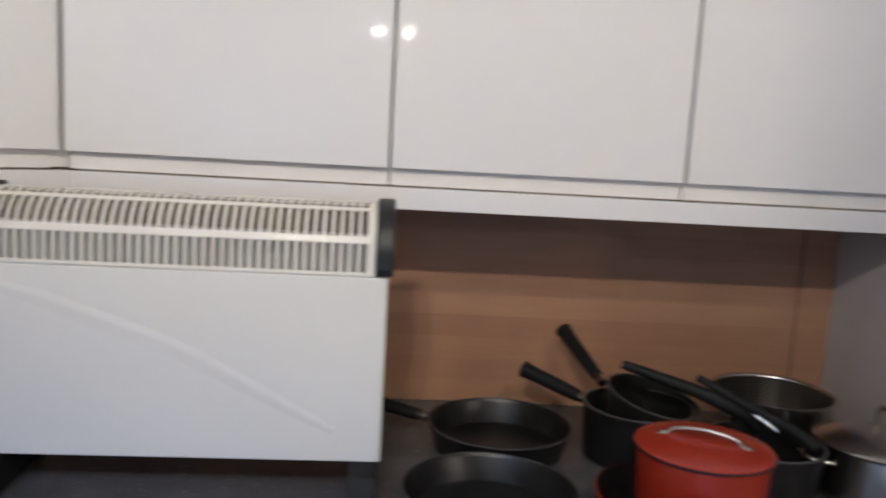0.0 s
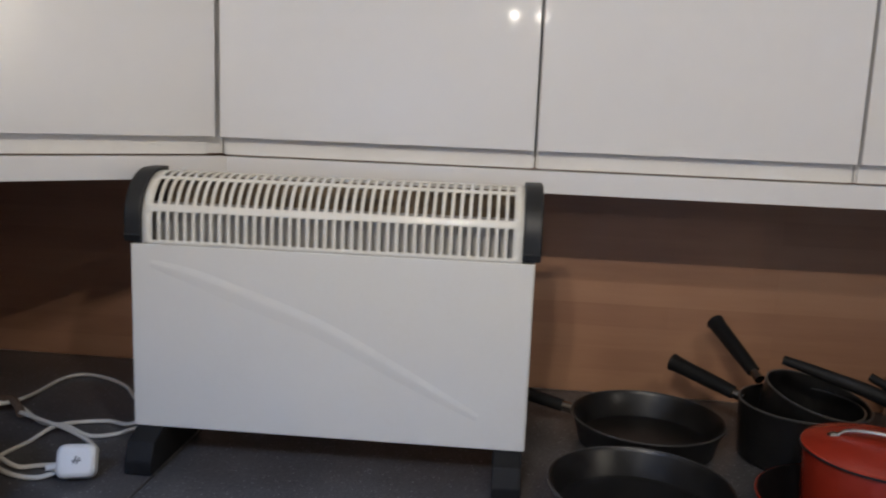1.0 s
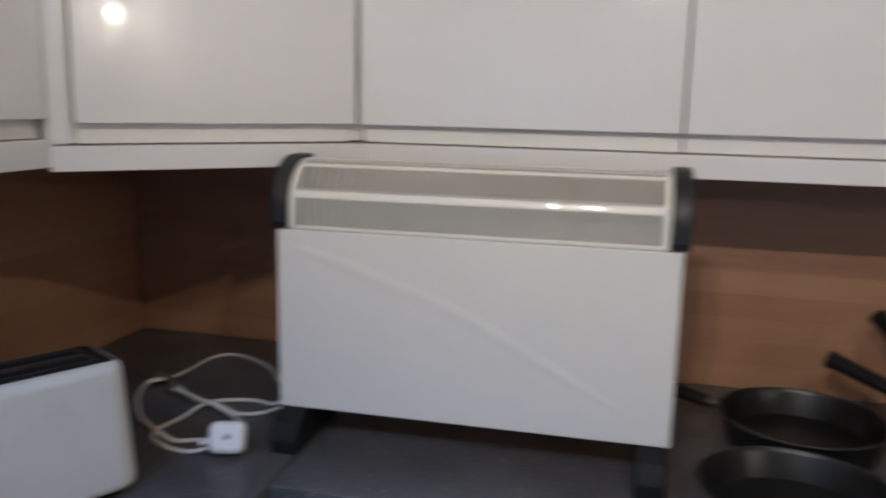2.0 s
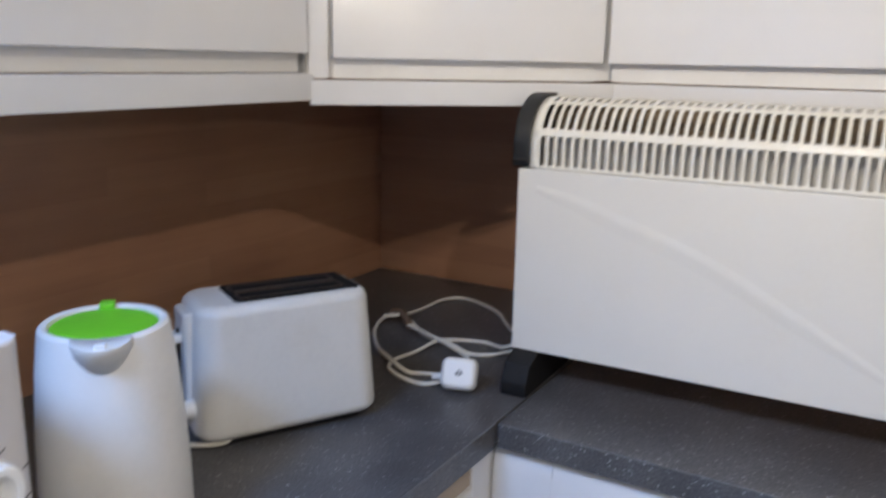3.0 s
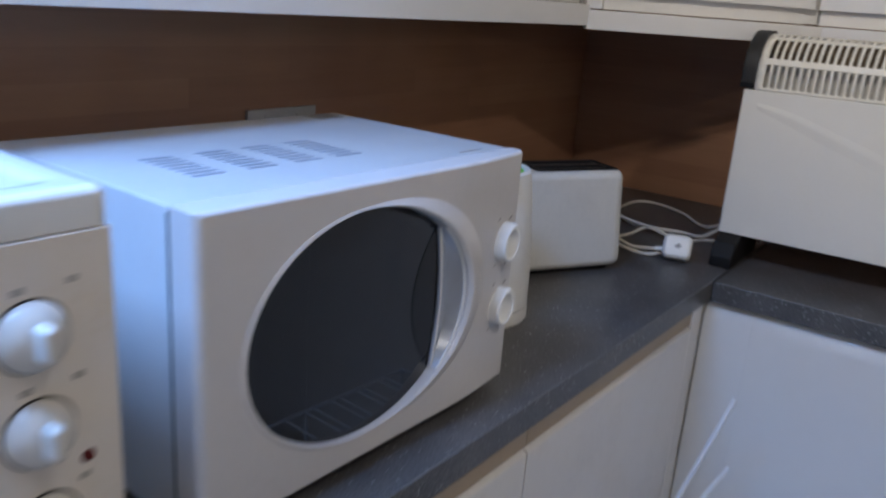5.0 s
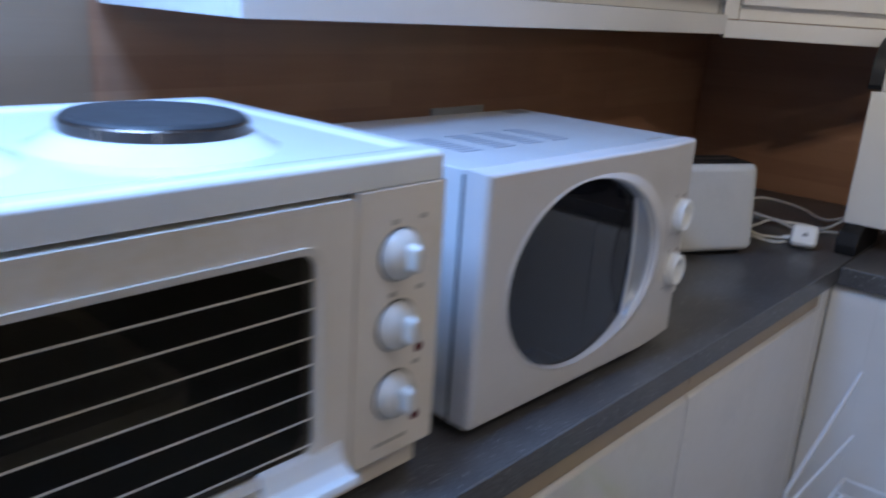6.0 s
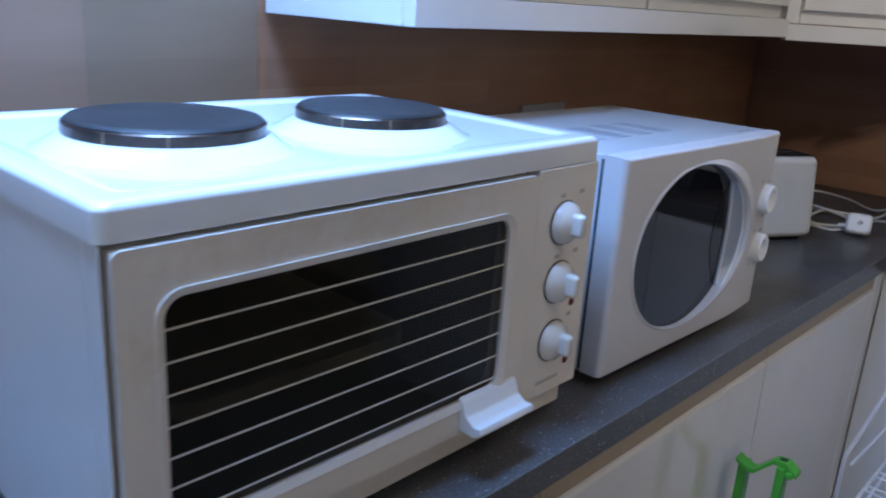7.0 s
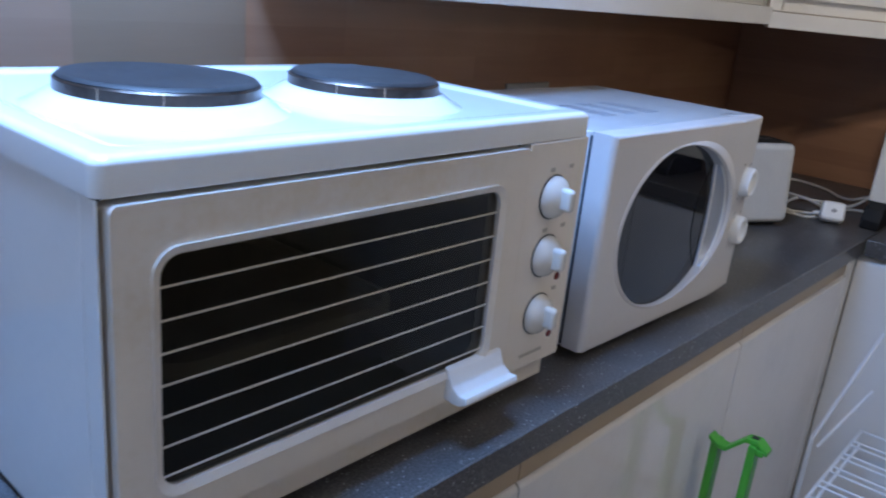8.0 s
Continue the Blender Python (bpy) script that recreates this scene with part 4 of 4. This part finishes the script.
def saucepan(m, r, h, root, tip, label, category="saucepan"):
    """root, tip: the two ends of the handle, in the room."""
    pan = thing("saucepan", label, category, m, "black pans")
    part("pan_body", lathe(pan_wall(r, r * 0.94, h), 56), NONSTICK, pan, "black non-stick pot")
    part("rim", lathe([(r + 0.0002, h - 0.0015), (r + 0.0008, h + 0.0006), (r - 0.0024, h + 0.0014), (r - 0.0027, h - 0.001)], 56), WORN, pan, "thin bright rim")
    e, p = m.inverted() @ Vector(tip), m.inverted() @ Vector(root)
    d = (e - p)
    part("ferrule", tube([p, p + d.normalized() * 0.022], (0.0085, 0.008), 12), STEEL, pan, "steel ferrule")
    part("handle", tube([p + d.normalized() * 0.020, p + d * 0.4, p + d * 0.8, p + d * 0.96, p + d], (0.0110, 0.0160), 12, 4), BLACK, pan, "black plastic handle")
    return pan


saucepan(pose(0.942, 0.338, WT), 0.092, 0.092, (0.872, 0.392, 0.976), (0.769, 0.480, 1.003), "black non-stick saucepan with a raised black handle")
saucepan(pose(0.956, 0.350, WT + 0.042, 8, 11, 0), 0.080, 0.066, (0.894, 0.394, 1.008), (0.845, 0.520, 1.070), "smaller black saucepan tipped inside a larger one")
wok = thing("stacked_pan", "black pan behind the red casserole with two long handles", "pan", pose(1.105, 0.215, WT), "black pans")
part("pan_body", lathe(pan_wall(0.088, 0.078, 0.082), 48), NONSTICK, wok)
part("rim", lathe([(0.0882, 0.0805), (0.0888, 0.0826), (0.0856, 0.0834), (0.0853, 0.081)], 48), WORN, wok)
part("handle", tube([(0.010, 0.040, 0.088), (-0.015, 0.046, 0.108), (-0.047, 0.055, 0.121), (-0.088, 0.070, 0.135), (-0.130, 0.085, 0.146), (-0.170, 0.102, 0.156), (-0.199, 0.115, 0.162)], (0.0145, 0.0070), 12, 5), BLACK, wok, "thick black handle")
part("lower_handle", tube([(0.062, -0.040, 0.086), (0.036, -0.012, 0.104), (0.005, 0.015, 0.117), (-0.031, 0.045, 0.131), (-0.081, 0.085, 0.153)], (0.0100, 0.0065), 12, 5), BLACK, wok, "thin straight black handle")
part("bracket", turned(box(-0.020, 0.020, -0.006, 0.006, -0.002, 0.002, 0.0008), pose(0.002, 0.004, 0.108, -20, 24, -40)), STEEL, wok, "bright steel handle bracket")

red_pan = thing("red_pan", "red enamelled pan with black inside under the red casserole", "pan", pose(0.928, 0.072, WT))
part("pan_body", lathe([(0, 0), (0.092, 0), (0.098, 0.004), (0.118, 0.052), (0.119, 0.055), (0.117, 0.056)], 64), RED, red_pan, "red enamelled outside")
part("lining", lathe([(0.117, 0.0558), (0.114, 0.052), (0.096, 0.008), (0.09, 0.0055), (0, 0.0055)], 64), NONSTICK, red_pan, "black non-stick lining")
casserole = thing("casserole", "red enamelled casserole with a matching lid and chrome bow handle", "casserole", pose(0.958, 0.090, WT + 0.012, 0, 0, -28) @ Matrix.Diagonal((0.945, 0.945, 1.0, 1)))
part("pot_body", lathe([(0, 0), (0.084, 0), (0.090, 0.005), (0.096, 0.102), (0.097, 0.104), (0.094, 0.104), (0, 0.1)], 64), RED, casserole)
lid = part("lid", lathe([(0.0985, 0.1040), (0.0990, 0.1070), (0.0970, 0.1090), (0.080, 0.1125), (0.05, 0.1165), (0.0, 0.1185)], 64), RED, casserole, "red domed lid")
part("lid_rim", lathe([(0.0975, 0.1030), (0.1000, 0.1040), (0.1000, 0.1062), (0.0975, 0.1070)], 64), DARKGREY, lid)
part("lid_handle", tube([(-0.055, 0, 0.1130), (-0.051, 0, 0.117), (-0.038, 0, 0.124), (0.0, 0, 0.128), (0.038, 0, 0.124), (0.051, 0, 0.117), (0.055, 0, 0.1130)], 0.0035, 10, 5), STEEL, lid, "chrome bow handle")
for sx in (-1, 1):
    part("rivet_plate", lathe([(0, 0.004), (0.006, 0.003), (0.010, 0), (0, 0)], 20, (sx * 0.057, 0, 0.1145)), STEEL, lid)

pot = thing("steel_pot", "open stainless steel pot with a rolled rim", "pot", pose(1.213, 0.420, WT) @ Matrix.Diagonal((1.05, 1.05, 0.77, 1)), "steel pots")
part("pot_body", lathe(pan_wall(0.099, 0.096, 0.128, 0.0015, 0.003), 64), STEEL, pot)
part("rim", lathe([(0.098, 0.126), (0.103, 0.127), (0.104, 0.129), (0.101, 0.1305), (0.0975, 0.129)], 64), STEEL, pot)
pot2 = thing("steel_pot", "stainless steel pot with a domed lid and loop handle", "pot", pose(1.292, 0.215, WT), "steel pots")
part("pot_body", lathe([(0, 0), (0.088, 0), (0.093, 0.006), (0.094, 0.080), (0.096, 0.083), (0, 0.083)], 64), STEEL, pot2)
lid2 = part("lid", lathe([(0.0975, 0.083), (0.0985, 0.086), (0.094, 0.089), (0.075, 0.095), (0.045, 0.102), (0, 0.105)], 64), STEEL, pot2, "domed steel lid")
part("lid_handle", tube([(-0.004, -0.020, 0.102), (-0.004, -0.024, 0.120), (-0.002, -0.012, 0.138), (0.002, 0.012, 0.138), (0.004, 0.024, 0.120), (0.004, 0.020, 0.102)], 0.0042, 10, 5), STEEL, lid2, "steel loop handle")
part("side_handle", tube([(-0.090, -0.028, 0.06), (-0.118, -0.024, 0.063), (-0.124, 0.0, 0.064), (-0.118, 0.024, 0.063), (-0.090, 0.028, 0.06)], 0.004, 8, 5), STEEL, pot2)


# ---- clothes airer and green folding frame beside the cupboards ----
airer = thing("clothes_airer", "white wire clothes airer standing folded against the cupboards", "airer", pose(0, 0, 0))
def rod(name, *pts, r=0.0032):
    return part(name, tube(pts, r, 8), WIRE, airer)
rod("leg", (0.050, -0.235, 0.0), (0.045, -0.220, 0.525), r=0.004)
rod("leg", (0.60, -0.05, 0.0), (0.60, -0.05, 0.50), r=0.004)
rod("leg", (0.10, -0.34, 0.0), (0.10, -0.34, 0.50), r=0.004)
rod("leg", (0.60, -0.34, 0.0), (0.60, -0.34, 0.50), r=0.004)
rod("arm", (0.045, -0.220, 0.525), (0.099, -0.105, 0.747), r=0.004)
rod("arm", (0.055, -0.205, 0.505), (0.105, -0.085, 0.613), r=0.003)
rod("side_rod", (0.10, -0.045, 0.50), (0.10, -0.50, 0.50), r=0.0035)
rod("side_rod", (0.114, -0.115, 0.50), (0.114, -0.50, 0.50))
rod("side_rod", (0.60, -0.045, 0.50), (0.60, -0.50, 0.50), r=0.0035)
rod("end_rod", (0.10, -0.045, 0.50), (0.60, -0.045, 0.50))
for y in (-0.112, -0.135, -0.183, -0.206, -0.254, -0.277, -0.325, -0.348, -0.40, -0.45):
    rod("cross_rod", (0.10, y, 0.5025), (0.60, y, 0.5025), r=0.0026)

fold = thing("folding_frame", "bright green plastic folding frame leaning by the cupboard doors", "folding frame", pose(0, 0, 0))
part("upright", box(0.008, 0.021, -0.712, -0.686, 0.0, 0.703, 0.003), LEAF, fold, "flat green upright")
part("upright", box(0.0665, 0.0795, -0.725, -0.700, 0.0, 0.726, 0.003), LEAF, fold, "flat green upright")
wave = [(0.006, 0.711), (0.020, 0.702), (0.034, 0.701), (0.060, 0.729), (0.078, 0.731), (0.094, 0.719)]
hinge = prism([(u, v + 0.003) for u, v in wave] + [(u, v - 0.0045) for u, v in wave[::-1]], -0.719, -0.697, lambda u, v, d: (u, d, v))
bmesh.ops.bevel(hinge, geom=hinge.edges[:], offset=0.0015, segments=2, profile=0.5, affect="EDGES", clamp_overlap=True)
part("crosspiece", hinge, LEAF, fold, "angular green crosspiece folded like a zigzag")
part("clip", box(0.076, 0.090, -0.722, -0.694, 0.712, 0.723, 0.003), LEAF, fold, "small green end clip")
part("clip_slot", box(0.066, 0.076, -0.712, -0.704, 0.7325, 0.7346), DARKGREY, fold, "dark slot in the clip")


# ---- lamps that light the room ----
for bar in (BAR_A, BAR_B):
    mid = sum(p[0] for p in bar) / len(bar)
    lamp = thing("ceiling_spotlight", "white ceiling spotlight bar aimed at the worktop", "lamp", pose(mid, bar[0][1], CEILING), "ceiling spots")
    part("rail", box(-0.13, 0.13, -0.03, 0.03, -0.022, 0.0, 0.003), WHITE, lamp)
    for p in bar:
        part("stem", tube([(p[0] - mid, -0.02, -0.02), (p[0] - mid, -0.02, -0.085)], 0.006, 10), WHITE, lamp)
        part("cup", turned(lathe([(0, -0.045), (0.02, -0.045), (0.032, -0.012), (0.030, -0.012), (0, -0.035)], 24), pose(p[0] - mid, -0.02, -0.10, 115, 0, 0)), WHITE, lamp)
for place in SPOTS:
    lamp = thing("wall_spotlight", "small steel wall spotlight", "lamp", pose(place[0], Y0, place[2]), "wall spots")
    part("backplate", box(-0.03, 0.03, 0.0, 0.012, -0.03, 0.03, 0.002), SATIN, lamp)
    part("arm", tube([(0, 0.01, 0), (0, place[1] - Y0 - 0.035, 0)], 0.008, 12), SATIN, lamp)
    part("cup", turned(lathe([(0, 0), (0.028, 0.0), (0.030, 0.012), (0.028, 0.012), (0, 0.004)], 24), pose(0, place[1] - Y0 - 0.038, 0, -90, 0, 0)), SATIN, lamp)
light_panel = thing("ceiling_light_panel", "square white ceiling light panel with cold light", "lamp", pose(PANEL[0], PANEL[1], CEILING))
sq = lambda h: rrect(-h + 0.08, h - 0.08, -h, h, 0.004, 2)
part("frame", band(sq(0.30), sq(0.285), -0.04, 0.0, lambda u, v, d: (u, v, d)), WHITE, light_panel)
part("tray", box(-0.205, 0.205, -0.285, 0.285, -0.02, -0.002), WHITE, light_panel)
